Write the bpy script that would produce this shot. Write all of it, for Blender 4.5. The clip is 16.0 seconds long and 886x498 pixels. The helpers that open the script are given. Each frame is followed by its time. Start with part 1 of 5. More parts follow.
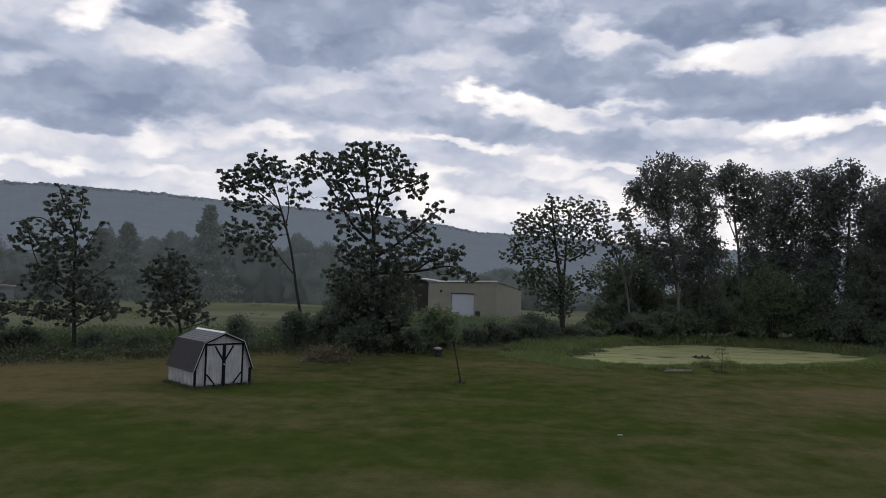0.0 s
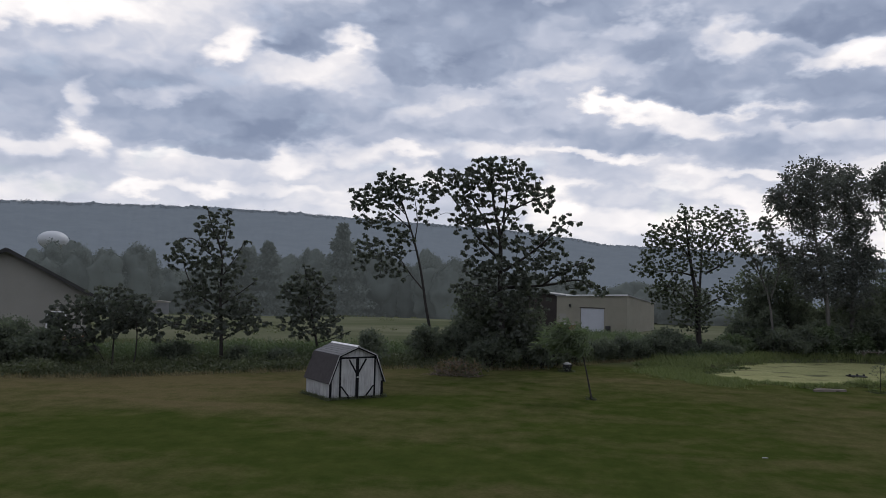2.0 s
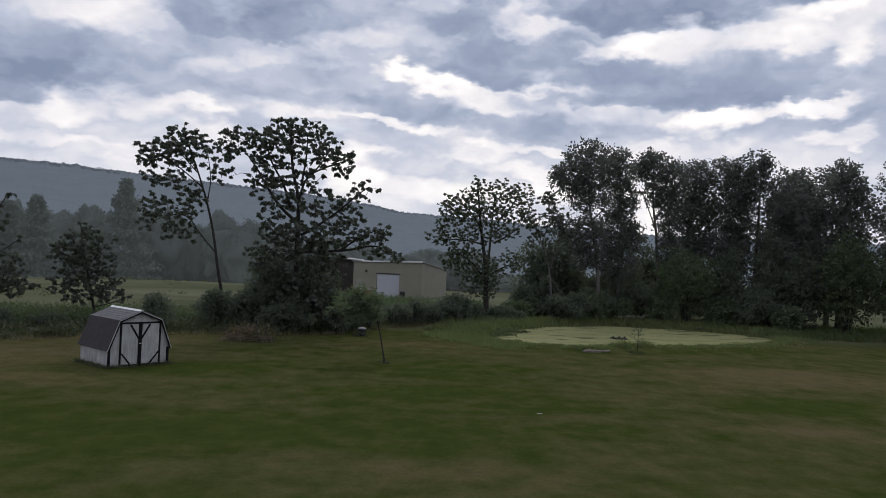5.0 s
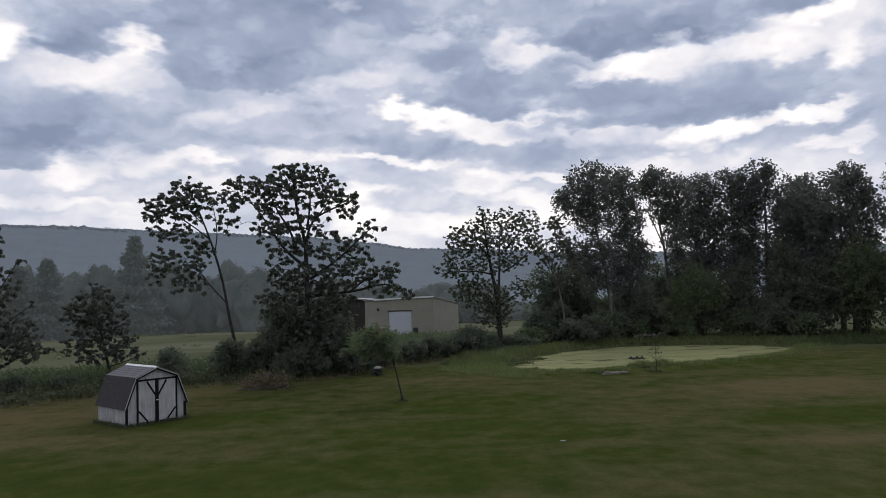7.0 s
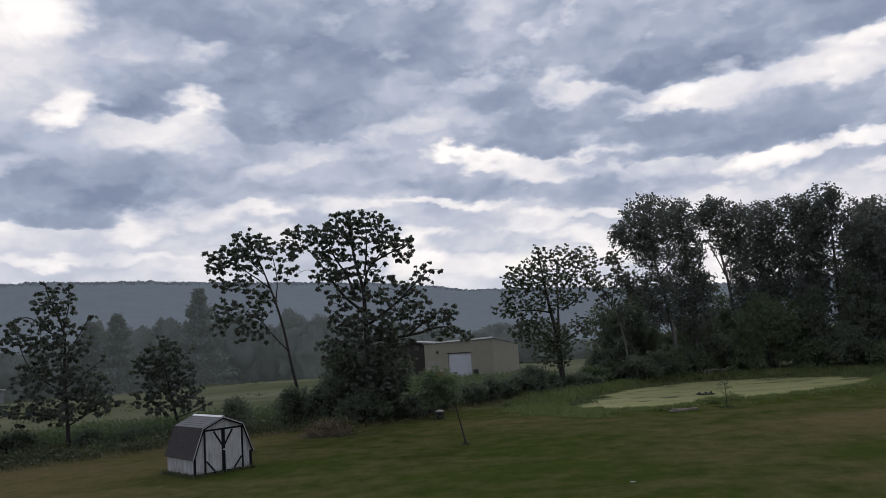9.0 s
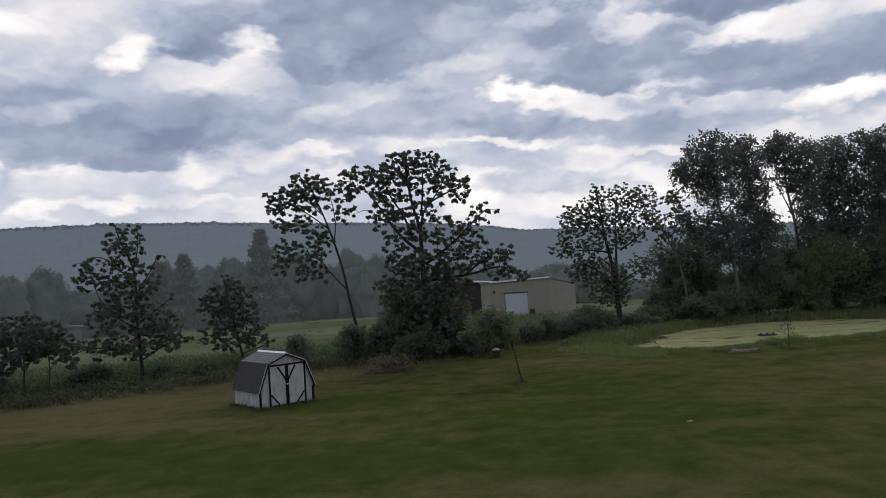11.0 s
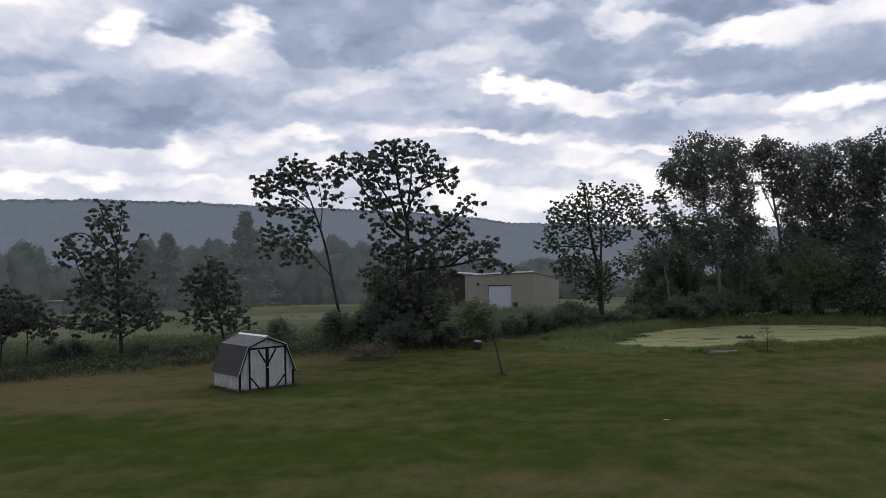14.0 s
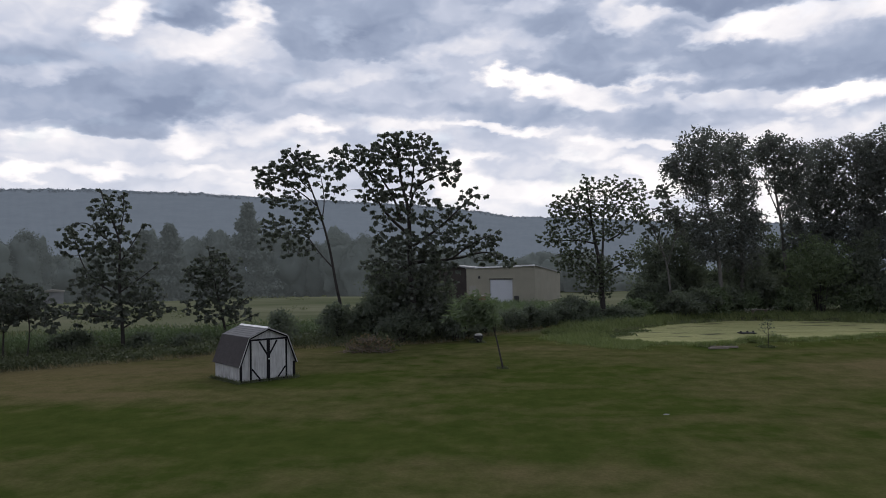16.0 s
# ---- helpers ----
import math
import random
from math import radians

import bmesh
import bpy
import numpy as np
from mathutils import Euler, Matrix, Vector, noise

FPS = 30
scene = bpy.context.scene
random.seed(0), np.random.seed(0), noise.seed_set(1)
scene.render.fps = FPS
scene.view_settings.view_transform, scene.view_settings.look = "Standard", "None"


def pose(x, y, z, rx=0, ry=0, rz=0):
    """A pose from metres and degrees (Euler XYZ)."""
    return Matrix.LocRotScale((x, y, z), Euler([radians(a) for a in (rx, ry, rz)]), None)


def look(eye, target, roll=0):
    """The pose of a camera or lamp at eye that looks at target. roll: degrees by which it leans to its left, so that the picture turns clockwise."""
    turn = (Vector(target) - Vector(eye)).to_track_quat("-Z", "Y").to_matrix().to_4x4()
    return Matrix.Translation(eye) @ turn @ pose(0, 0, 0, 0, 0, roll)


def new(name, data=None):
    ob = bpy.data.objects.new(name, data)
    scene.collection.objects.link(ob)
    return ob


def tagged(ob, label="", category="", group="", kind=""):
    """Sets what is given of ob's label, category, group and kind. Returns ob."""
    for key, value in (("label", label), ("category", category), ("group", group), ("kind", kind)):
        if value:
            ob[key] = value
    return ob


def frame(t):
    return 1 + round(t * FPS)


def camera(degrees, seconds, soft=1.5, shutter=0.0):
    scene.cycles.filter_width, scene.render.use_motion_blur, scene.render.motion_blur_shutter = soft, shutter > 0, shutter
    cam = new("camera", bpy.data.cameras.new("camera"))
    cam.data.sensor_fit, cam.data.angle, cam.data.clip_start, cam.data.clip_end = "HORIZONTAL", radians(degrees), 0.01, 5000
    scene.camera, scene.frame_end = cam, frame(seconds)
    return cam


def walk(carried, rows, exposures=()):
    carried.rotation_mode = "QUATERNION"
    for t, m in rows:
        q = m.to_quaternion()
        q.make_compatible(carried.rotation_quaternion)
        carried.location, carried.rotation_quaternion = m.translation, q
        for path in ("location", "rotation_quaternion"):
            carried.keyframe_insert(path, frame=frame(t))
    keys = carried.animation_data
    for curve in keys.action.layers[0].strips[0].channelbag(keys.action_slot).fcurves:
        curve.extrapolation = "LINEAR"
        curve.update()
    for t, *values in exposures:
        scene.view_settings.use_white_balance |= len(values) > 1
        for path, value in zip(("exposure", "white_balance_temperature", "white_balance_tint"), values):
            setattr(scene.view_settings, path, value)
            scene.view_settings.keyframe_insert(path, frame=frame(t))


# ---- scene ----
cam = camera(61.14, 16.0, soft=0.8)

EYE = (0.0, 0.0, 4.8)
# seconds, yaw, pitch, roll
PATH = [
    (0, 0.03, 2.08, -1.75),
    (0.5, 0.85, 2.60, -0.79),
    (1, 2.93, 3.04, -0.47),
    (1.5, 7.97, 3.10, -1.11),
    (2, 9.74, 2.92, -1.35),
    (2.5, 10.23, 2.73, -1.67),
    (3, 6.77, 3.17, -2.76),
    (3.5, 5.12, 3.55, -3.24),
    (4, 3.36, 3.62, -3.15),
    (4.2, 1.0, 2.9, -3.3),
    (4.5, -1.25, 1.89, -3.56),
    (4.6, -2.5, 1.6, -3.7),
    (4.7, -4.39, 0.80, -3.88),
    (6.8, -6.23, 2.80, 1.23),
    (7, -4.85, 3.33, 1.81),
    (7.5, -3.82, 3.90, 1.68),
    (8, -2.38, 4.98, 3.00),
    (8.5, -1.70, 6.29, 3.81),
    (8.7, -1.22, 8.09, 4.05),
    (8.8, -0.95, 8.34, 3.95),
    (9, -0.37, 6.69, 3.83),
    (9.5, 1.46, 3.87, 3.68),
    (10, 2.48, 2.99, 3.55),
    (12.5, 5.20, 2.27, 3.94),
    (13, 5.17, 2.31, 3.77),
    (13.5, 3.53, 1.94, 3.06),
    (14, 2.76, 1.60, 1.34),
    (14.5, 2.59, 2.83, 0.88),
    (15, 2.71, 3.03, 0.58),
    (15.5, 2.79, 2.22, 0.28),
    (16, 2.88, 1.07, 0.84),
]
walk(cam, [(t, pose(*EYE, 90 + pitch, roll, yaw)) for t, yaw, pitch, roll in PATH],
     exposures=[(0.0, 0.05), (4.7, 0.07), (7.0, 0.12), (7.5, 0.12), (8.5, -0.03), (10.0, 0.02), (12.5, 0.0), (13.5, 0.02), (14.0, 0.18), (14.5, 0.05), (15.0, -0.02), (15.5, -0.02), (16.0, 0.16)])


# ---------------------------------------------------------------- node helpers
def nodes_of(tree):
    tree.nodes.clear()

    def add(kind, inputs=(), operation="", use_clamp=False, data_type=""):
        n = tree.nodes.new(kind)
        if operation:
            n.operation = operation
        if use_clamp:
            n.use_clamp = True
        if data_type:
            n.data_type = data_type
        for k, v in (inputs.items() if isinstance(inputs, dict) else enumerate(inputs)):
            if v is None:
                continue
            if isinstance(v, bpy.types.NodeSocket):
                tree.links.new(v, n.inputs[k])
            else:
                n.inputs[k].default_value = v
        return n

    def math_(op, *a, clamp=False):
        return add("ShaderNodeMath", a, operation=op, use_clamp=clamp).outputs[0]

    def vec(op, *a):
        n = add("ShaderNodeVectorMath", a, operation=op)
        return n.outputs["Value"] if op in ("DOT_PRODUCT", "LENGTH") else n.outputs[0]

    def mix(f, a, b):
        n = add("ShaderNodeMix", data_type="RGBA")
        for i, v in ((0, f), (6, a), (7, b)):
            if isinstance(v, bpy.types.NodeSocket):
                tree.links.new(v, n.inputs[i])
            else:
                n.inputs[i].default_value = v if i == 0 else (*v[:3], 1.0)
        return n.outputs[2]

    def ramp(f, stops, smooth=False):
        n = add("ShaderNodeValToRGB", [f])
        e = n.color_ramp.elements
        while len(e) < len(stops):
            e.new(0.5)
        for el, (p, c) in zip(e, stops):
            el.position = p
            el.color = (c, c, c, 1) if isinstance(c, (int, float)) else (*c, 1)
        if smooth:
            n.color_ramp.interpolation = "EASE"
        return n.outputs[0]

    def noise_(v, scale, detail=4.0, rough=0.55, dist=0.0):
        n = add("ShaderNodeTexNoise", {"Vector": v, "Scale": scale, "Detail": detail, "Roughness": rough, "Distortion": dist})
        return n
    return add, math_, vec, mix, ramp, noise_


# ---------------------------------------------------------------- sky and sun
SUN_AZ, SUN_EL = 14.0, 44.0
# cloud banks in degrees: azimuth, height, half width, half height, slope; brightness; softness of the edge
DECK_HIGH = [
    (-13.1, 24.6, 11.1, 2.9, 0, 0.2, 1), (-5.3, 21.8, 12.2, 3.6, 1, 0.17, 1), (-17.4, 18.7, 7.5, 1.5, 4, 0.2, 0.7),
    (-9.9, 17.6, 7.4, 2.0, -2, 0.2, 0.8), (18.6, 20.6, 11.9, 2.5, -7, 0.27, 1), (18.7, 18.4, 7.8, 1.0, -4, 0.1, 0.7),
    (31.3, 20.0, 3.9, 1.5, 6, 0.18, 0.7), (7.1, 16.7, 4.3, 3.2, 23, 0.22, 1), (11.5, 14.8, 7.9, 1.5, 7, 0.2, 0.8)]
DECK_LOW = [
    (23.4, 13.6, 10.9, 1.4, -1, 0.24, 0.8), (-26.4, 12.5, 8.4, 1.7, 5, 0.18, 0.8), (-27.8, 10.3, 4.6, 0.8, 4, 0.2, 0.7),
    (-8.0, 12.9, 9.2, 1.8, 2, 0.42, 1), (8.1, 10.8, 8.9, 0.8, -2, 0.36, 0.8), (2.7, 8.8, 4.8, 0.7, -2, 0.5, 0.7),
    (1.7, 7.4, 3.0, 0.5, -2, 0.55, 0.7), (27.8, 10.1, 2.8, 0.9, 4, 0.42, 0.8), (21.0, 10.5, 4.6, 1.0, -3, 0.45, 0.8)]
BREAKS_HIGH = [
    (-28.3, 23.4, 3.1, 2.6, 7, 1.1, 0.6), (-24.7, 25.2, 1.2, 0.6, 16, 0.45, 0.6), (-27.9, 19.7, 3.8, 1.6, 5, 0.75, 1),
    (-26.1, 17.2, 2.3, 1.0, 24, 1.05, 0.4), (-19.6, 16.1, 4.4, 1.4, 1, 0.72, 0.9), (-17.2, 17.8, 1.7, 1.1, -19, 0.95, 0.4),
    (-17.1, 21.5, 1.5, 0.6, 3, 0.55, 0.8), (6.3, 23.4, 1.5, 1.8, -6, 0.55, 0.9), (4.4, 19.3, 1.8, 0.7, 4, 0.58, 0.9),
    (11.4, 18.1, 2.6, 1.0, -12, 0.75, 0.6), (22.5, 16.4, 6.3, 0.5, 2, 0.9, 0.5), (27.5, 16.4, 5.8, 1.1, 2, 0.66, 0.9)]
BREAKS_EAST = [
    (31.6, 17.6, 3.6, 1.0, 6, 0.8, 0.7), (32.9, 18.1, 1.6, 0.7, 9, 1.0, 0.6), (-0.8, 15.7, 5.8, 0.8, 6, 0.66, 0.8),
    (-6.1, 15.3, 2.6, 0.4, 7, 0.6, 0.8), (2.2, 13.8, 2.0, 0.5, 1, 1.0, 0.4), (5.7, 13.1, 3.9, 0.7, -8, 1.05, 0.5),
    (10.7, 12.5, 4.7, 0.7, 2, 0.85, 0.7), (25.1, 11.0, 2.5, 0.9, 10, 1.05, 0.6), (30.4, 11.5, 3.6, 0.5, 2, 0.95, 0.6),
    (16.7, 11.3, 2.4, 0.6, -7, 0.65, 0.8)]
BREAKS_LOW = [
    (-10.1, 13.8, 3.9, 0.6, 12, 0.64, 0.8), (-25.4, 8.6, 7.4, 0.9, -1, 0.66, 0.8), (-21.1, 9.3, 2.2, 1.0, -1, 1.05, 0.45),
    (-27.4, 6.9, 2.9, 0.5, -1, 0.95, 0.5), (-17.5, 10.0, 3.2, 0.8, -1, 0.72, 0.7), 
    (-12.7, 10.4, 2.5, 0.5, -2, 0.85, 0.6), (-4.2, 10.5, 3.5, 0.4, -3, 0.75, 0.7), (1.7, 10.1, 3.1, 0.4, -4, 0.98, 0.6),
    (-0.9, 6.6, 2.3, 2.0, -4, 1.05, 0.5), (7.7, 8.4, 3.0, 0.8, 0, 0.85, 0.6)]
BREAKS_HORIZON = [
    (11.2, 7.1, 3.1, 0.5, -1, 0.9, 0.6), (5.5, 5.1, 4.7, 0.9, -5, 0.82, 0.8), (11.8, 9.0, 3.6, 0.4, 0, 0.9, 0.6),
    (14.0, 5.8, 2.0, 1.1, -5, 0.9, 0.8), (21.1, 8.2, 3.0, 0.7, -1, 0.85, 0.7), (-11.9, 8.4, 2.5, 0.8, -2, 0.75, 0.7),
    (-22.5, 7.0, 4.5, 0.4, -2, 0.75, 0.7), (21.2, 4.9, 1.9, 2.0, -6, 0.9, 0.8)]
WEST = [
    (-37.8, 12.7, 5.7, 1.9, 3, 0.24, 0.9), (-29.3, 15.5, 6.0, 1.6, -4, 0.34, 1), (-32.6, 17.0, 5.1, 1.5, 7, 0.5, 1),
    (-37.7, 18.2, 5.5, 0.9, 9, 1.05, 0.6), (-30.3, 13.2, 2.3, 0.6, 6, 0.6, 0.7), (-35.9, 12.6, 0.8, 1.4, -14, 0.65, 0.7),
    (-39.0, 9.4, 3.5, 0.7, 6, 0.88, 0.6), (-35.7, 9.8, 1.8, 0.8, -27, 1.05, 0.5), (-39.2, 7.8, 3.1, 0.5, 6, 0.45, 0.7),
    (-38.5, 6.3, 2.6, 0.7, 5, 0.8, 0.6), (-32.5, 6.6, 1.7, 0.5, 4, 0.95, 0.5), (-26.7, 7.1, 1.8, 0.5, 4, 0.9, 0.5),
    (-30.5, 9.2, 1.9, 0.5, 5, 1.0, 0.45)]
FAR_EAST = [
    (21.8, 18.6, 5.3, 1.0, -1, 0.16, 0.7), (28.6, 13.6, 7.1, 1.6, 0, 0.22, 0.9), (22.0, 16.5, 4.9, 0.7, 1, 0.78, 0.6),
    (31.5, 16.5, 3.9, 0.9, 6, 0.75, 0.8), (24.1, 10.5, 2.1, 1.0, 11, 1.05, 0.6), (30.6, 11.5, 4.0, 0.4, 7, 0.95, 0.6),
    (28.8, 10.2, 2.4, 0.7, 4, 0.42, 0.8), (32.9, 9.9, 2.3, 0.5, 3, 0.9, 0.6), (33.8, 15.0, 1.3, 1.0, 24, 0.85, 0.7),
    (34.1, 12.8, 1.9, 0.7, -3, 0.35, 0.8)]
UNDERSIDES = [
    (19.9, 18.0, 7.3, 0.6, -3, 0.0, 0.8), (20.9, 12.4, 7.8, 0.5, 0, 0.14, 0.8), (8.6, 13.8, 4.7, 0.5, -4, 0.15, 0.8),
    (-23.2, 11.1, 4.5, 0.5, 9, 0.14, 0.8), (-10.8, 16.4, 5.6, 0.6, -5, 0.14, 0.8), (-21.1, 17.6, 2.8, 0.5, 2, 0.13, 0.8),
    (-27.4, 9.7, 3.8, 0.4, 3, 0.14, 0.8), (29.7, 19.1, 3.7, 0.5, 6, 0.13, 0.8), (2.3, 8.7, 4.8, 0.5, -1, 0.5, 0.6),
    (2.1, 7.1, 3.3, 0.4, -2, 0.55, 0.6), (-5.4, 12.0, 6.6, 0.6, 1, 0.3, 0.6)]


def make_world():
    world = bpy.data.worlds.new("cloudy_sky")
    scene.world = world
    world.use_nodes = True
    add, m, vec, mix, ramp, nz = nodes_of(world.node_tree)
    d = add("ShaderNodeTexCoord").outputs["Generated"]
    sky = add("ShaderNodeTexSky")
    sky.sky_type, sky.sun_disc, sky.dust_density = "NISHITA", False, 2.0
    sky.sun_elevation, sky.sun_rotation = radians(SUN_EL), radians(SUN_AZ)
    xyz = add("ShaderNodeSeparateXYZ", [d]).outputs
    az = m("MULTIPLY", m("ARCTAN2", xyz[0], xyz[1]), 57.2958)
    el = m("MULTIPLY", m("ARCSINE", xyz[2]), 57.2958)
    flat = add("ShaderNodeCombineXYZ", [az, m("MULTIPLY", el, 1.9), 0.0]).outputs[0]
    place = add("ShaderNodeCombineXYZ", [az, el, 0.0]).outputs[0]
    # edges torn and billowed at three scales
    def wander(scale, detail, ax, ay, shift):
        return vec("MULTIPLY", vec("SUBTRACT", nz(vec("ADD", flat, shift), scale, detail, 0.55).outputs["Color"], (0.5, 0.5, 0.5)), (ax, ay, 0.0))
    w1 = wander(0.13, 1, 5.0, 2.4, (0.0, 0.0, 0.0))
    w2 = wander(0.36, 2, 3.0, 2.0, (9.0, 3.0, 0.0))
    w3 = wander(1.1, 3, 1.0, 0.8, (2.0, 31.0, 0.0))
    p = vec("ADD", vec("ADD", vec("ADD", place, w1), w2), w3)
    # the general deck of cloud, all round
    total = m("MULTIPLY_ADD", nz(vec("ADD", vec("MULTIPLY", p, (1.0, 2.2, 0.0)), (40.0, 7.0, 0.0)), 0.10, 4, 0.55).outputs["Fac"], 0.8, 0.12)
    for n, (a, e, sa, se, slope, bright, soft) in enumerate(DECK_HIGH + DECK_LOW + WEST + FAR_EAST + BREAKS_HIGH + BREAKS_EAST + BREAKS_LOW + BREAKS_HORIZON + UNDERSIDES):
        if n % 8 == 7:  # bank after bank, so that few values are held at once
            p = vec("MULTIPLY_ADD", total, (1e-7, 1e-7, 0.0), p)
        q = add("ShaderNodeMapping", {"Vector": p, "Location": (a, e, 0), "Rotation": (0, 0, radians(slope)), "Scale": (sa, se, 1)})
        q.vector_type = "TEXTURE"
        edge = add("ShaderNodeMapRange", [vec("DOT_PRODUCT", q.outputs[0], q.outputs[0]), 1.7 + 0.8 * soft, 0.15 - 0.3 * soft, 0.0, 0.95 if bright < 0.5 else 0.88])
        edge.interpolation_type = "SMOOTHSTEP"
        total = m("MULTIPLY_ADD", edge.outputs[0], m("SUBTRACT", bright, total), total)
    # billows within the banks: brighter towards the light above, grey below
    bent = vec("MULTIPLY", vec("ADD", place, w2), (1.0, 1.5, 0.0))

    def billow(shift, scale, detail):
        return nz(vec("ADD", bent, shift), scale, detail, 0.48).outputs["Fac"]
    relief = m("SUBTRACT", billow((3.0, 5.0, 0.0), 0.24, 3), billow((3.0, 6.2, 0.0), 0.24, 2))
    total = m("MULTIPLY_ADD", relief, 0.55, total)
    total = m("ADD", total, m("MULTIPLY_ADD", billow((20.0, 50.0, 0.0), 0.13, 2), 0.75, -0.375))
    total = m("ADD", total, m("MULTIPLY_ADD", billow((70.0, 10.0, 0.0), 0.7, 3), 0.14, -0.07))
    cloud = ramp(total, [(0.0, (0.225, 0.272, 0.388)), (0.25, (0.332, 0.385, 0.510)), (0.5, (0.515, 0.550, 0.662)), (0.78, (0.82, 0.80, 0.835)), (1.0, (1.06, 1.01, 0.995))])
    low = ramp(m("DIVIDE", el, 10.0), [(0.0, 1.0), (0.35, 0.7), (1.0, 0.0)])
    cloud = mix(m("MULTIPLY", low, 0.46), cloud, (0.97, 0.945, 0.95))
    blue = vec("MULTIPLY", sky.outputs[0], (0.10, 0.10, 0.10))
    gap = ramp(nz(vec("ADD", flat, (5.0, 60.0, 0.0)), 0.2, 4).outputs["Fac"], [(0.58, 0.0), (0.72, 0.35)])
    both = mix(gap, cloud, blue)
    bg = add("ShaderNodeBackground", {"Color": both, "Strength": 1.0})
    out = add("ShaderNodeOutputWorld", [bg.outputs[0]])
    world.cycles.sampling_method = "MANUAL"
    world.cycles.sample_map_resolution = 512


make_world()
sun = new("sun", bpy.data.lights.new("sun", "SUN"))
sun.data.energy, sun.data.angle, sun.data.color = 0.7, radians(20), (1.0, 0.96, 0.9)
_a, _e = radians(SUN_AZ), radians(SUN_EL)
sun.matrix_world = look((0, 0, 60), (-math.sin(_a) * math.cos(_e) * 50, -math.cos(_a) * math.cos(_e) * 50, 60 - math.sin(_e) * 50))


# ---------------------------------------------------------------- materials
def material(name):
    mat = bpy.data.materials.new(name)
    mat.use_nodes = True
    return (mat, *nodes_of(mat.node_tree))


def finish(mat, add, color, rough=0.8, bump=None, bump_d=0.02, metal=0.0, spec=0.3):
    b = add("ShaderNodeBsdfPrincipled", {"Base Color": color if isinstance(color, bpy.types.NodeSocket) else (*color, 1), "Roughness": rough,
                                         "Metallic": metal, "Specular IOR Level": spec})
    if bump is not None:
        bp = add("ShaderNodeBump", {"Height": bump, "Distance": bump_d, "Strength": 0.8})
        mat.node_tree.links.new(bp.outputs[0], b.inputs["Normal"])
    add("ShaderNodeOutputMaterial", [b.outputs[0]])
    return mat


def plain(name, c1, c2, scale=3.0, rough=0.7, fine=40.0, bump_d=0.004, metal=0.0, spec=0.3):
    """A worn surface: two tones in blotches, with fine grain."""
    mat, add, m, vec, mix, ramp, nz = material(name)
    o = add("ShaderNodeTexCoord").outputs["Object"]
    a = nz(o, scale, 5, 0.6).outputs["Fac"]
    b = nz(o, fine, 3).outputs["Fac"]
    f = m("MULTIPLY_ADD", b, 0.5, m("MULTIPLY_ADD", a, 1.4, -0.45), clamp=True)
    return finish(mat, add, mix(f, c1, c2), rough, b, bump_d, metal, spec)


def foliage(name, dark, light, through_=0.35, rough=0.55, tint=(1.0, 1.2, 0.65)):
    """Leaves: each of its own tone; light passes through."""
    mat, add, m, vec, mix, ramp, nz = material(name)
    rnd = add("ShaderNodeNewGeometry").outputs["Random Per Island"]
    big = nz(add("ShaderNodeTexCoord").outputs["Object"], 0.5, 3).outputs["Fac"]
    col = mix(m("MULTIPLY_ADD", big, 0.9, m("MULTIPLY_ADD", rnd, 0.6, -0.25), clamp=True), dark, light)
    b = add("ShaderNodeBsdfPrincipled", {"Base Color": col, "Roughness": rough, "Specular IOR Level": 0.25})
    t = add("ShaderNodeBsdfTranslucent", {"Color": vec("MULTIPLY", col, tint)})
    s = add("ShaderNodeMixShader", [through_, b.outputs[0], t.outputs[0]])
    add("ShaderNodeOutputMaterial", [s.outputs[0]])
    return mat


LEAF = foliage("leaf_broad", (0.080, 0.090, 0.082), (0.135, 0.148, 0.122), 0.45, 0.7, (1.0, 1.1, 0.8))
LEAF_SHRUB = foliage("leaf_shrub", (0.110, 0.124, 0.108), (0.162, 0.182, 0.142), 0.57, 0.85, (1.0, 1.1, 0.8))
LEAF_GREEN = foliage("leaf_green", (0.112, 0.138, 0.092), (0.168, 0.205, 0.128), 0.58, 0.85, (1.0, 1.1, 0.75))
LEAF_FIELD = foliage("leaf_field", (0.088, 0.102, 0.080), (0.140, 0.160, 0.114), 0.5, 0.8, (1.0, 1.1, 0.75))
LEAF_POPLAR = foliage("leaf_poplar", (0.115, 0.123, 0.120), (0.160, 0.170, 0.158), 0.57, 0.85, tint=(1.0, 1.05, 0.9))
LEAF_WILLOW = foliage("leaf_willow", (0.085, 0.108, 0.068), (0.140, 0.175, 0.105))
LEAF_SAPLING = foliage("leaf_sapling", (0.105, 0.130, 0.085), (0.155, 0.185, 0.120), 0.45, 0.8)
WEED = foliage("weed", (0.062, 0.074, 0.046), (0.118, 0.128, 0.076))
WEED_DRY = foliage("weed_dry", (0.15, 0.125, 0.075), (0.25, 0.21, 0.125))
MEADOW = foliage("meadow", (0.095, 0.108, 0.058), (0.150, 0.152, 0.090))
REED = foliage("bank_grass", (0.125, 0.152, 0.066), (0.210, 0.232, 0.108))
BANK_DARK = foliage("bank_grass_dark", (0.070, 0.090, 0.042), (0.125, 0.148, 0.068))
BARK = plain("bark", (0.022, 0.020, 0.019), (0.052, 0.047, 0.043), 4.0, 0.9, 25.0, 0.02)
BARK_PALE = plain("bark_pale", (0.075, 0.071, 0.066), (0.145, 0.138, 0.125), 3.0, 0.85, 20.0, 0.01)


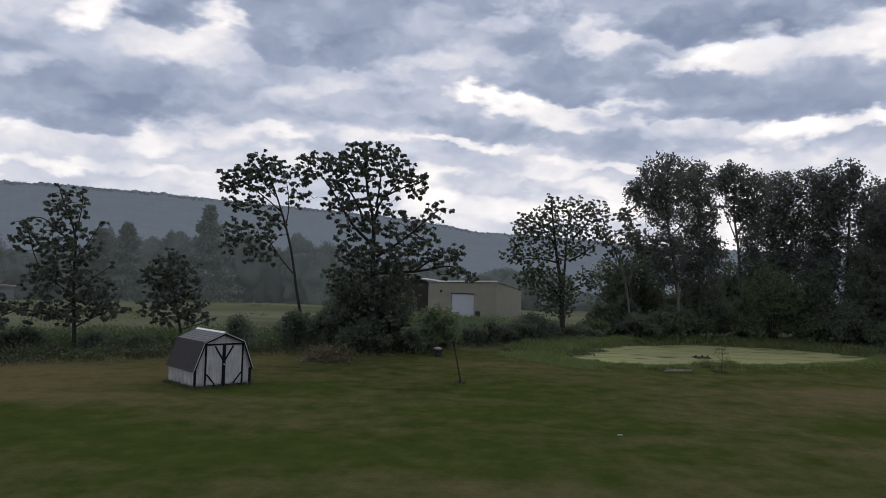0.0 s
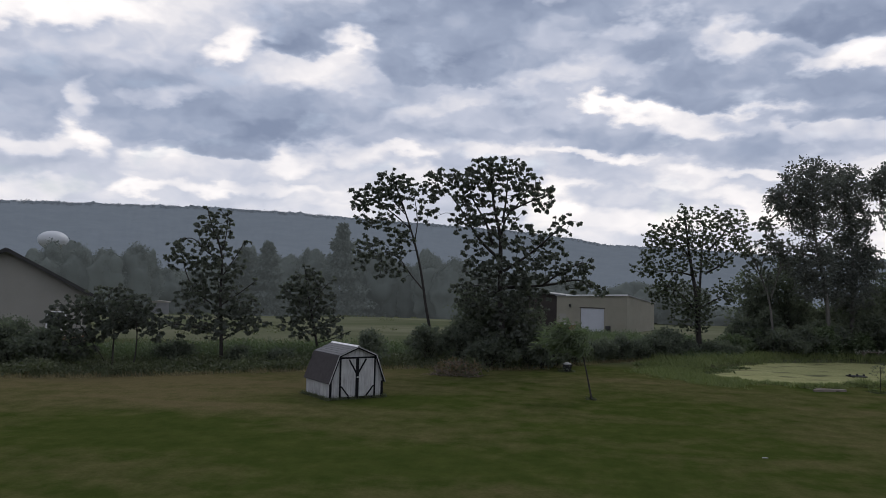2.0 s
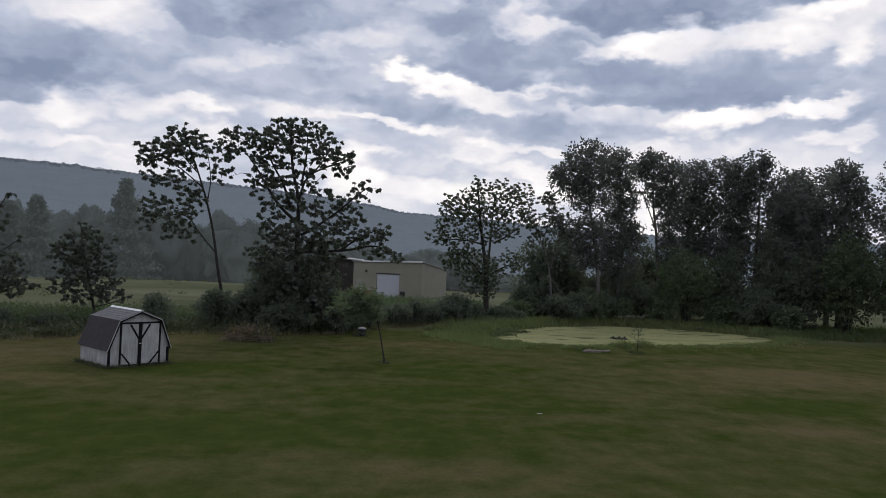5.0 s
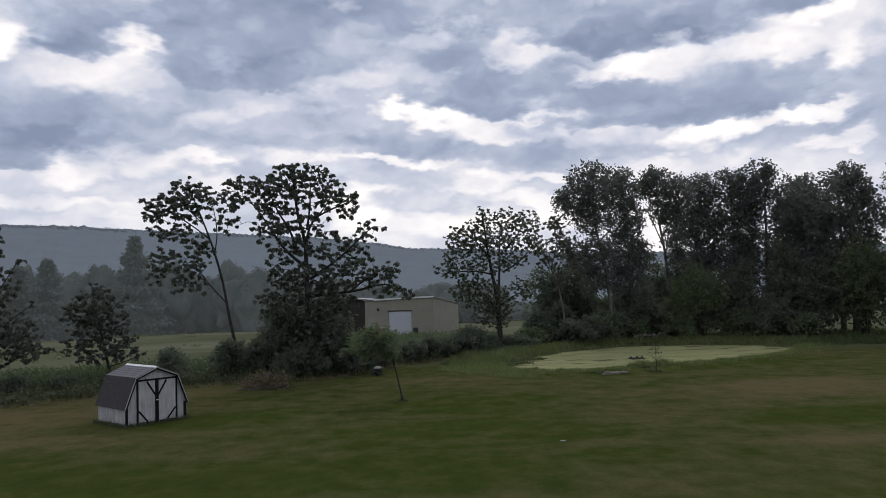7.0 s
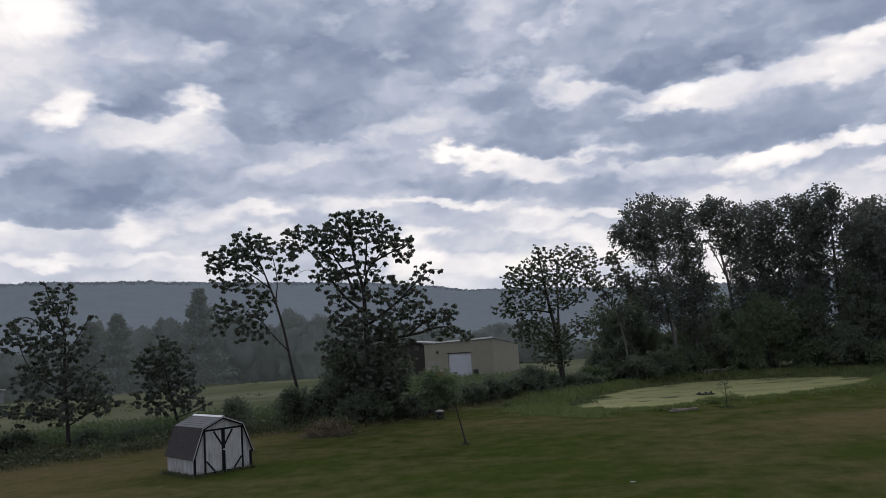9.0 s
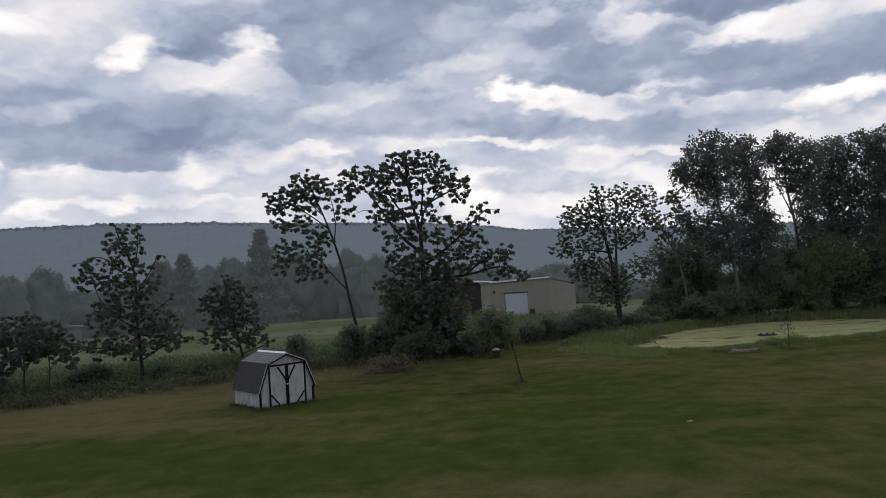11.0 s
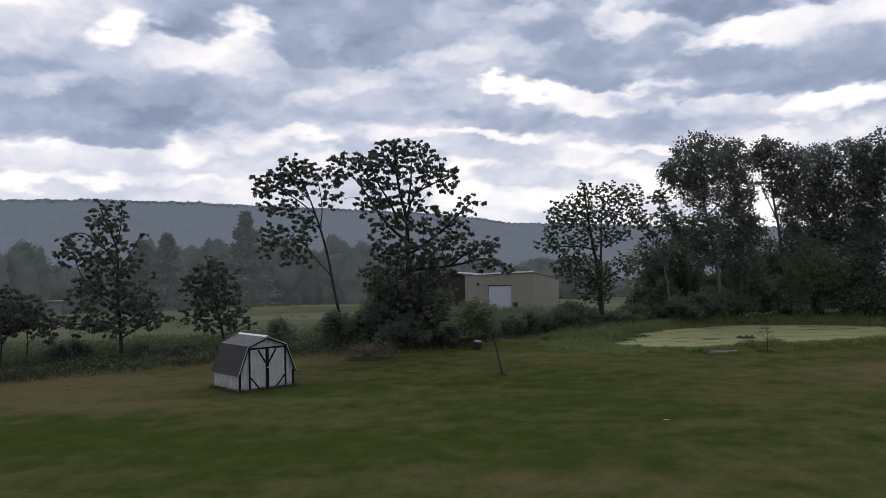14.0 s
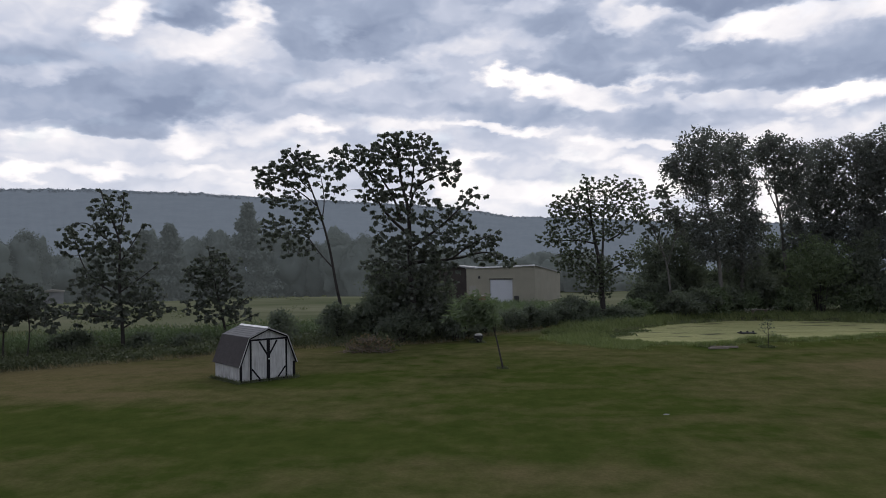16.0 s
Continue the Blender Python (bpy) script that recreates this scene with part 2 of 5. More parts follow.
def shed_paint():
    """Old white paint on upright boards: worn in streaks along the grain, with splashed dirt and moss at the foot."""
    mat, add, m, vec, mix, ramp, nz = material("shed_paint")
    o = add("ShaderNodeTexCoord").outputs["Object"]
    streak = nz(vec("MULTIPLY", o, (9.0, 9.0, 0.9)), 1.6, 5, 0.65).outputs["Fac"]
    blotch = nz(o, 2.2, 4, 0.6).outputs["Fac"]
    col = mix(m("MULTIPLY_ADD", streak, 1.7, m("MULTIPLY_ADD", blotch, 0.7, -0.75), clamp=True), (0.22, 0.22, 0.215), (0.50, 0.50, 0.505))
    foot = add("ShaderNodeMapRange", [m("MULTIPLY_ADD", blotch, 0.5, add("ShaderNodeSeparateXYZ", [o]).outputs[2]), 0.52, 0.24, 0.0, 1.0]).outputs[0]
    col = mix(m("MULTIPLY", foot, ramp(nz(o, 7.0, 4, 0.7).outputs["Fac"], [(0.42, 0.0), (0.62, 0.9)])), col, (0.055, 0.065, 0.042))
    return finish(mat, add, col, 0.75, streak, 0.004)


PAINT_WHITE = shed_paint()
PAINT_BLACK = plain("shed_trim", (0.006, 0.006, 0.008), (0.015, 0.015, 0.017), 6.0, 0.8, spec=0.1)
SHINGLE_DARK = plain("shingle_dark", (0.038, 0.034, 0.035), (0.068, 0.061, 0.062), 5.0, 0.95, 50.0, 0.01)
SHINGLE_GREY = plain("shingle_grey", (0.10, 0.10, 0.105), (0.17, 0.17, 0.175), 4.0, 0.9, 50.0, 0.01)
METAL = plain("bare_metal", (0.55, 0.56, 0.57), (0.75, 0.75, 0.76), 6.0, 0.35, 30.0, 0.002, 0.8)
CONCRETE = plain("block_wall", (0.215, 0.205, 0.165), (0.285, 0.270, 0.220), 0.6, 0.9, 12.0, 0.01)
DOOR_PAINT = plain("door_paint", (0.40, 0.42, 0.46), (0.48, 0.50, 0.54), 1.0, 0.5, 10.0)
FASCIA = plain("fascia", (0.62, 0.63, 0.63), (0.75, 0.75, 0.75), 1.0, 0.5)
BARN_BROWN = plain("barn_wood", (0.036, 0.032, 0.030), (0.062, 0.054, 0.049), 1.0, 0.95, spec=0.1)
ROOF_METAL = plain("roof_metal", (0.16, 0.165, 0.17), (0.24, 0.245, 0.25), 0.8, 0.5, 10.0)
SIDING = plain("vinyl_siding", (0.225, 0.218, 0.195), (0.285, 0.275, 0.245), 0.4, 0.6, 15.0)
ROOF_DARK = plain("house_roof", (0.03, 0.03, 0.032), (0.06, 0.058, 0.056), 2.0, 0.9, 30.0)
BRICK_RED = plain("brick_red", (0.24, 0.13, 0.09), (0.34, 0.20, 0.14), 3.0, 0.9, 20.0)
TANK_WHITE = plain("tank_white", (0.40, 0.42, 0.45), (0.50, 0.52, 0.54), 0.05, 0.5, 1.0)
DARK_THING = plain("dark_thing", (0.015, 0.015, 0.016), (0.04, 0.04, 0.04), 5.0, 0.7)
PLASTIC_WHITE = plain("plastic_white", (0.68, 0.68, 0.66), (0.8, 0.8, 0.78), 8.0, 0.4)
DEAD_WOOD = plain("dead_wood", (0.10, 0.085, 0.07), (0.22, 0.19, 0.16), 3.0, 0.9)


def glass_material():
    mat, add, m, vec, mix, ramp, nz = material("window_glass")
    return finish(mat, add, (0.03, 0.035, 0.04), 0.08, None, spec=0.6)


GLASS = glass_material()


def spot(add, m, vec, xy, x, y, sx, sy):
    q = vec("MULTIPLY", vec("SUBTRACT", xy, (x, y, 0.0)), (1 / sx, 1 / sy, 0.0))
    return m("POWER", 2.2, m("MULTIPLY", vec("DOT_PRODUCT", q, q), -1.0))


def ground_material():
    """Mown lawn with dry patches, rough meadow beyond the lawn's edge."""
    mat, add, m, vec, mix, ramp, nz = material("turf")
    o = add("ShaderNodeTexCoord").outputs["Object"]
    xy = vec("MULTIPLY", o, (1.0, 1.0, 0.0))
    fine = nz(xy, 9.0, 5, 0.65).outputs["Fac"]
    tufts = nz(vec("MULTIPLY", xy, (1.0, 0.6, 0.0)), 2.2, 6, 0.7).outputs["Fac"]
    mid = nz(xy, 0.8, 5, 0.6).outputs["Fac"]
    big = nz(vec("MULTIPLY", vec("ADD", xy, (13.0, 4.0, 0.0)), (0.6, 1.3, 0.0)), 0.16, 4, 0.55, 0.6).outputs["Fac"]
    green = mix(m("MULTIPLY_ADD", mid, 1.6, -0.3, clamp=True), (0.0295, 0.0440, 0.0105), (0.056, 0.067, 0.0185))
    dry = mix(m("MULTIPLY_ADD", fine, 1.4, -0.2, clamp=True), (0.082, 0.067, 0.035), (0.130, 0.107, 0.057))
    # worn, dry ground: along the weeds, and patches out on the lawn
    k = m("MULTIPLY_ADD", big, 1.7, -0.57)
    for x, y, sx, sy, a in ((-19, 34.8, 9, 2.4, .95), (-29, 30, 9, 3.2, .9), (-10.5, 39.5, 5, 1.8, .8), (-14, 27.5, 5, 1.4, .3), (9.5, 27, 4, 1.6, .25),
                            (17, 31, 5, 3, .28), (14.2, 22, 2.2, 1.0, .7), (2.0, 17.2, 2.2, 0.9, .55), (-1.5, 18.2, 1.2, 0.7, .5), (-14.5, 27.5, 3.5, 1.0, .35), (19, 34, 6, 2, .3), (24, 34, 6, 4, .26), (3, 42, 3, 1.2, .5),
                            (0, 20.5, 8, 2.4, -.2), (-10, 21, 9, 2.6, -.36), (15.5, 26, 2.4, 1.3, -1.1), (-8.0, 31.0, 3.0, 1.8, -.6), (3.0, 27.0, 5, 1.6, -.25), (-20.5, 33.6, 4, 1.2, .35), (-16, 30.5, 3.0, 0.8, .4), (-7, 37, 4, 2.5, -.35)):
        k = m("MULTIPLY_ADD", spot(add, m, vec, xy, x, y, sx, sy), a, k)
    k = m("MULTIPLY_ADD", m("SUBTRACT", mid, 0.5), 1.5, m("MULTIPLY_ADD", m("SUBTRACT", fine, 0.5), 0.4, k), clamp=True)
    lawn = vec("MULTIPLY", mix(m("MULTIPLY", k, 0.85), green, dry), m("MULTIPLY_ADD", tufts, 0.6, 0.7))
    # meadow
    pale = nz(vec("MULTIPLY", xy, (0.5, 1.4, 0.0)), 0.06, 5, 0.6).outputs["Fac"]
    field = mix(m("MULTIPLY_ADD", pale, 3.4, -1.2, clamp=True), (0.070, 0.082, 0.046), (0.138, 0.138, 0.094))
    field = mix(m("MULTIPLY_ADD", mid, 0.8, -0.25, clamp=True), field, (0.094, 0.104, 0.060))
    far = ramp(m("DIVIDE", add("ShaderNodeSeparateXYZ", [xy]).outputs[1], 100.0), [(0.48, 0.0), (0.58, 1.0)])
    col = mix(far, lawn, field)
    h = m("ADD", m("MULTIPLY", fine, 0.6), mid)
    return finish(mat, add, col, 1.0, h, 0.06, spec=0.0)


def duckweed_material():
    mat, add, m, vec, mix, ramp, nz = material("duckweed")
    o = add("ShaderNodeTexCoord").outputs["Object"]
    mid = nz(vec("MULTIPLY", o, (0.6, 1.2, 1.0)), 0.5, 5, 0.6).outputs["Fac"]
    fine = nz(o, 6.0, 4, 0.65).outputs["Fac"]
    col = mix(m("MULTIPLY_ADD", mid, 2.0, -0.5, clamp=True), (0.21, 0.213, 0.092), (0.36, 0.352, 0.175))
    col = mix(m("MULTIPLY_ADD", fine, 2.4, -1.0, clamp=True), col, (0.115, 0.135, 0.05))
    hole = ramp(nz(vec("ADD", vec("MULTIPLY", o, (0.5, 1.3, 1.0)), (3.0, 8.0, 0.0)), 0.55, 5, 0.6).outputs["Fac"], [(0.57, 0.0), (0.66, 1.0)])
    col = mix(m("MULTIPLY", hole, 0.8), col, (0.03, 0.035, 0.025))
    return finish(mat, add, col, 0.95, fine, 0.01, spec=0.08)


GROUND, DUCKWEED = ground_material(), duckweed_material()


# ---------------------------------------------------------------- mesh helpers
def thing(name, label, category, at=(0, 0, 0), turn=0.0, group="", kind=""):
    ob = new(name)
    ob.matrix_world = pose(*at, 0, 0, turn)
    return tagged(ob, label, category, group, kind)


def mesh_ob(name, verts, faces, mat, parent=None, label="", smooth=False):
    me = bpy.data.meshes.new(name)
    me.from_pydata([tuple(v) for v in verts], [], [tuple(f) for f in faces])
    me.materials.append(mat)
    if smooth:
        me.polygons.foreach_set("use_smooth", [True] * len(me.polygons))
    me.update()
    ob = new(name, me)
    ob.parent = parent
    if label:
        ob["label"] = label
    return ob


def quads_ob(name, corners, mat, parent=None, label=""):
    """corners: array (n, 4, 3), one loose quad each."""
    n = len(corners)
    me = bpy.data.meshes.new(name)
    me.vertices.add(4 * n)
    me.vertices.foreach_set("co", np.asarray(corners, np.float32).ravel())
    me.loops.add(4 * n)
    me.loops.foreach_set("vertex_index", np.arange(4 * n, dtype=np.int32))
    me.polygons.add(n)
    me.polygons.foreach_set("loop_start", np.arange(0, 4 * n, 4, dtype=np.int32))
    me.materials.append(mat)
    me.update(calc_edges=True)
    me.validate()
    ob = new(name, me)
    ob.parent = parent
    if label:
        ob["label"] = label
    return ob


def part(name, bm, mat, parent=None, label="", smooth=False):
    me = bpy.data.meshes.new(name)
    bm.to_mesh(me)
    bm.free()
    me.materials.append(mat)
    if smooth:
        me.polygons.foreach_set("use_smooth", [True] * len(me.polygons))
    ob = new(name, me)
    ob.parent = parent
    if label:
        ob["label"] = label
    return ob


def box(lo, hi, bevel=0.0):
    bm = bmesh.new()
    bmesh.ops.create_cube(bm, size=1.0)
    for v in bm.verts:
        v.co = Vector([(a + b) / 2 + c * (b - a) for a, b, c in zip(lo, hi, v.co)])
    if bevel:
        bmesh.ops.bevel(bm, geom=bm.edges[:], offset=bevel, segments=1, affect="EDGES")
    return bm


def prism(outline, y0, y1):
    """A solid from an outline in x and z, from y0 to y1."""
    bm = bmesh.new()
    a = [bm.verts.new((x, y0, z)) for x, z in outline]
    b = [bm.verts.new((x, y1, z)) for x, z in outline]
    bm.faces.new(a)
    bm.faces.new(b[::-1])
    n = len(a)
    for i in range(n):
        bm.faces.new((a[i], b[i], b[(i + 1) % n], a[(i + 1) % n]))
    bmesh.ops.recalc_face_normals(bm, faces=bm.faces[:])
    return bm


def strip(p, q, width, y0, y1):
    """A board from p to q in the x-z plane."""
    p, q = Vector(p), Vector(q)
    n = Vector((-(q - p).y, (q - p).x)).normalized() * width / 2
    return prism([p + n, q + n, q - n, p - n], y0, y1)


def lathe(profile, sides=16):
    """A turned form from (radius, z) pairs."""
    verts, faces = [], []
    for r, z in profile:
        verts += [(r * math.cos(2 * math.pi * i / sides), r * math.sin(2 * math.pi * i / sides), z) for i in range(sides)]
    for k in range(len(profile) - 1):
        for i in range(sides):
            j = (i + 1) % sides
            faces.append((k * sides + i, k * sides + j, (k + 1) * sides + j, (k + 1) * sides + i))
    faces.append(tuple(range(sides))[::-1])
    faces.append(tuple(range((len(profile) - 1) * sides, len(profile) * sides)))
    return verts, faces


# ---------------------------------------------------------------- ground
POND = [(7.0, 47.9), (8.3, 44.8), (11.0, 43.0), (14.6, 43.8), (18.6, 44.8), (22.6, 46.1), (26.6, 48.4), (30, 52), (31, 56), (27, 59.6), (20.8, 61.0),
        (15.8, 59.4), (12.4, 56.2), (9.6, 52.2)]


def rounded(points, closed=False, rounds=3):
    """Chaikin's cut of a line's corners."""
    p = [np.array(q, float) for q in points]
    for _ in range(rounds):
        out = [] if closed else [p[0]]
        for i in range(len(p) - (0 if closed else 1)):
            a, b = p[i], p[(i + 1) % len(p)]
            out += [a * 0.75 + b * 0.25, a * 0.25 + b * 0.75]
        p = out if closed else out + [p[-1]]
    return np.array(p)


POND_LINE = rounded(POND, True)
POND_LINE = np.array([(x + 0.7 * noise.noise(Vector((x * 0.9, y * 0.9, 1))), y + 0.7 * noise.noise(Vector((x * 0.9, y * 0.9, 7)))) for x, y in POND_LINE])


def pond_depth(x, y):
    """Metres inside (+) or outside (-) the pond's edge."""
    a, b = POND_LINE, np.roll(POND_LINE, -1, 0)
    ab = b - a
    q = np.array((x, y))
    t = np.clip(((q - a) * ab).sum(1) / (ab ** 2).sum(1), 0, 1)
    d = np.sqrt((((a + ab * t[:, None]) - q) ** 2).sum(1).min())
    crossing = ((a[:, 1] > y) != (b[:, 1] > y)) & (x < (b[:, 0] - a[:, 0]) * (y - a[:, 1]) / (b[:, 1] - a[:, 1] + 1e-12) + a[:, 0])
    return d if crossing.sum() % 2 else -d


def smooth01(v):
    v = min(1.0, max(0.0, v))
    return v * v * (3 - 2 * v)


def land(x, y):
    """Height of the ground."""
    r = math.hypot(x, y)
    z = -7.0 * smooth01((r - 98) / 160) if y > 0 else 0.0
    z += 0.05 * noise.noise(Vector((x * 0.12, y * 0.12, 0.0))) * smooth01((r - 5) / 10)
    if r > 40:
        z += 0.25 * smooth01((r - 60) / 30) * noise.noise(Vector((x * 0.05, y * 0.05, 3.0)))
    if 4 < x < 36 and 38 < y < 67:
        d = pond_depth(x, y)
        z -= 0.55 * smooth01((d + 0.7) / 1.6)
        z += 0.10 * smooth01((d + 3.0) / 2.0) * smooth01(-d / 0.8)
    return z


def make_ground():
    angles = list(np.linspace(-46, 46, 231)) + list(np.linspace(50, 310, 53))
    rings = list(np.linspace(1.5, 14, 14)) + list(np.linspace(14.6, 64, 120)) + [64 * 1.045 ** k for k in range(1, 95)]
    verts, faces = [(0.0, 0.0, land(0, 0))], []
    n = len(angles)
    for r in rings:
        for a in angles:
            x, y = r * math.sin(radians(a)), r * math.cos(radians(a))
            verts.append((x, y, land(x, y)))
    for i in range(n):
        faces.append((0, 1 + (i + 1) % n, 1 + i))
    for k in range(len(rings) - 1):
        for i in range(n):
            j = (i + 1) % n
            faces.append((1 + k * n + i, 1 + k * n + j, 1 + (k + 1) * n + j, 1 + (k + 1) * n + i))
    return tagged(mesh_ob("ground", verts, faces, GROUND, smooth=True), "mown green lawn with dry brown patches and rough meadow beyond", "ground",
                  kind="structure")


make_ground()


def make_pond():
    c = POND_LINE.mean(0)
    verts, faces, n = [(c[0], c[1], -0.16)], [], len(POND_LINE)
    rings = 8
    for k in range(1, rings + 1):
        for i, q in enumerate(POND_LINE):
            p = c + (q - c) * (k / rings) * (1.03 if k == rings else 1.0)
            verts.append((p[0], p[1], -0.16 + 0.004 * noise.noise(Vector((p[0], p[1], 0)))))
    for i in range(n):
        faces.append((0, 1 + i, 1 + (i + 1) % n))
    for k in range(rings - 1):
        for i in range(n):
            j = (i + 1) % n
            faces.append((1 + k * n + i, 1 + (k + 1) * n + i, 1 + (k + 1) * n + j, 1 + k * n + j))
    tagged(mesh_ob("water", verts, faces, DUCKWEED, smooth=True), "still pond covered with pale green duckweed", "pond", kind="structure")


make_pond()

# ---------------------------------------------------------------- plants
RNG = np.random.default_rng(7)


def unit(v):
    return v / (np.linalg.norm(v, axis=-1, keepdims=True) + 1e-9)


def whorls(centres, count, size, rng=RNG, wide=0.5, droop=0.62):
    """Tufts of leaves that spread like small umbrellas."""
    c = np.repeat(np.asarray(centres, float), count, 0)
    n = len(c)
    d = rng.normal(size=(n, 3)) * np.array((1, 1, 0.45))
    d = unit(unit(d) + np.array((-0.12, 0, -droop)))
    s = size * np.repeat(rng.uniform(0.75, 1.3, (len(centres), 1)), count, 0) * rng.uniform(0.7, 1.15, (n, 1))
    b = unit(np.cross(d, rng.normal(size=(n, 3)) * np.array((0.5, 0.5, 1.0))))
    p = c + rng.normal(size=(n, 3)) * size * 0.14
    sag = np.array((0, 0, -0.18)) * s
    return np.stack([p, p + d * s * 0.55 + b * s * wide, p + d * s + sag, p + d * s * 0.55 - b * s * wide], 1)


def leaf_quads(centres, radius, count, size, droop=0.25, wide=0.34, wind=(-0.25, 0, 0), rng=RNG, flat=0.8):
    """Clumps of leaves round the centres: an array of quads."""
    centres = np.asarray(centres, float)
    c = np.repeat(centres, count, 0)
    n = len(c)
    off = rng.normal(size=(n, 3)) * radius * 0.55 * np.array((1, 1, flat))
    d = unit(off + rng.normal(size=(n, 3)) * radius * 0.5 + np.array(wind) * radius - np.array((0, 0, droop)) * radius)
    s = size * rng.uniform(0.6, 1.3, (n, 1))
    b = unit(np.cross(d, rng.normal(size=(n, 3))))
    up = np.cross(d, b) * s * 0.12
    p = c + off
    return np.stack([p, p + d * s * 0.5 + b * s * wide + up, p + d * s, p + d * s * 0.5 - b * s * wide + up], 1)


def tubes(lines, sides=6):
    """Tapering stems: lines of (points, radius at start, radius at end)."""
    verts, faces = [], []
    for pts, r0, r1 in lines:
        pts = np.asarray(pts, float)
        m, base = len(pts), len(verts)
        for i, p in enumerate(pts):
            t = unit(pts[min(i + 1, m - 1)] - pts[max(i - 1, 0)])
            u = unit(np.cross(t, (0.0, 1.0, 0.1)) if abs(t[1]) < 0.9 else np.cross(t, (1.0, 0.0, 0.0)))
            w = np.cross(t, u)
            r = r0 + (r1 - r0) * (i / (m - 1)) ** 0.8
            verts += [p + r * (math.cos(2 * math.pi * k / sides) * u + math.sin(2 * math.pi * k / sides) * w) for k in range(sides)]
        for i in range(m - 1):
            for k in range(sides):
                j = (k + 1) % sides
                faces.append((base + i * sides + k, base + i * sides + j, base + (i + 1) * sides + j, base + (i + 1) * sides + k))
        faces.append(tuple(base + (m - 1) * sides + k for k in range(sides)))
    return verts, faces


def branching(limbs, trunk_r, side=10, reach=1.6, seed=1, depth=0.55, start=0.35, twigs=4, spread=0.25):
    """Stems and the places of leaf clumps from limbs given as lines of (x, z)."""
    rng = np.random.default_rng(seed)
    lines, clumps = [], []
    for i, limb in enumerate(limbs):
        flat = rounded(limb, False, 2)
        length = np.linalg.norm(np.diff(flat, axis=0), axis=1).sum()
        along = np.concatenate([[0], np.cumsum(np.linalg.norm(np.diff(flat, axis=0), axis=1))])
        swing = 0.0 if i == 0 else rng.uniform(-depth, depth)
        y = along * swing + 0.12 * np.sin(along * 1.3 + i) * (along / length)
        p = np.stack([flat[:, 0], y, flat[:, 1]], 1)
        r0 = trunk_r if i == 0 else trunk_r * min(0.55, 0.16 + 0.05 * length)
        lines.append((p, r0, max(0.012, r0 * 0.14)))
        count = int(side * (length / 5.0) * rng.uniform(0.9, 1.1)) + 3
        first = max(start, 0.3) if i == 0 else 0.3
        for _ in range(count):
            u = rng.uniform(first, 1.0)
            k = min(int(u * (len(p) - 1)), len(p) - 2)
            f = u * (len(p) - 1) - k
            o, t = p[k] * (1 - f) + p[k + 1] * f, unit(p[k + 1] - p[k])
            d = unit(t * rng.uniform(0.2, 0.8) + rng.normal(size=3) * np.array((0.7, 0.8, 0.5)) + np.array((0, 0, 0.25)))
            L = reach * rng.uniform(0.45, 1.1) * (1.15 - 0.45 * u)
            q = np.array([o, o + d * L * 0.5 + np.array((0, 0, 0.06 * L)), o + d * L + np.array((0, 0, 0.02 * L))])
            lines.append((q, max(0.028, r0 * 0.22), 0.01))
            clumps.append(q[2])
            for _t in range(twigs):
                v = rng.uniform(0.35, 0.95)
                s = o + d * L * v
                e = s + unit(rng.normal(size=3) + d * 0.5) * L * rng.uniform(0.3, 0.7)
                lines.append((np.array([s, (s + e) / 2 + 0.02, e]), 0.013, 0.006))
                clumps.append(e)
        clumps.append(p[-1])
    clumps = np.array(clumps)
    return lines, clumps + rng.normal(size=clumps.shape) * spread * 0.3


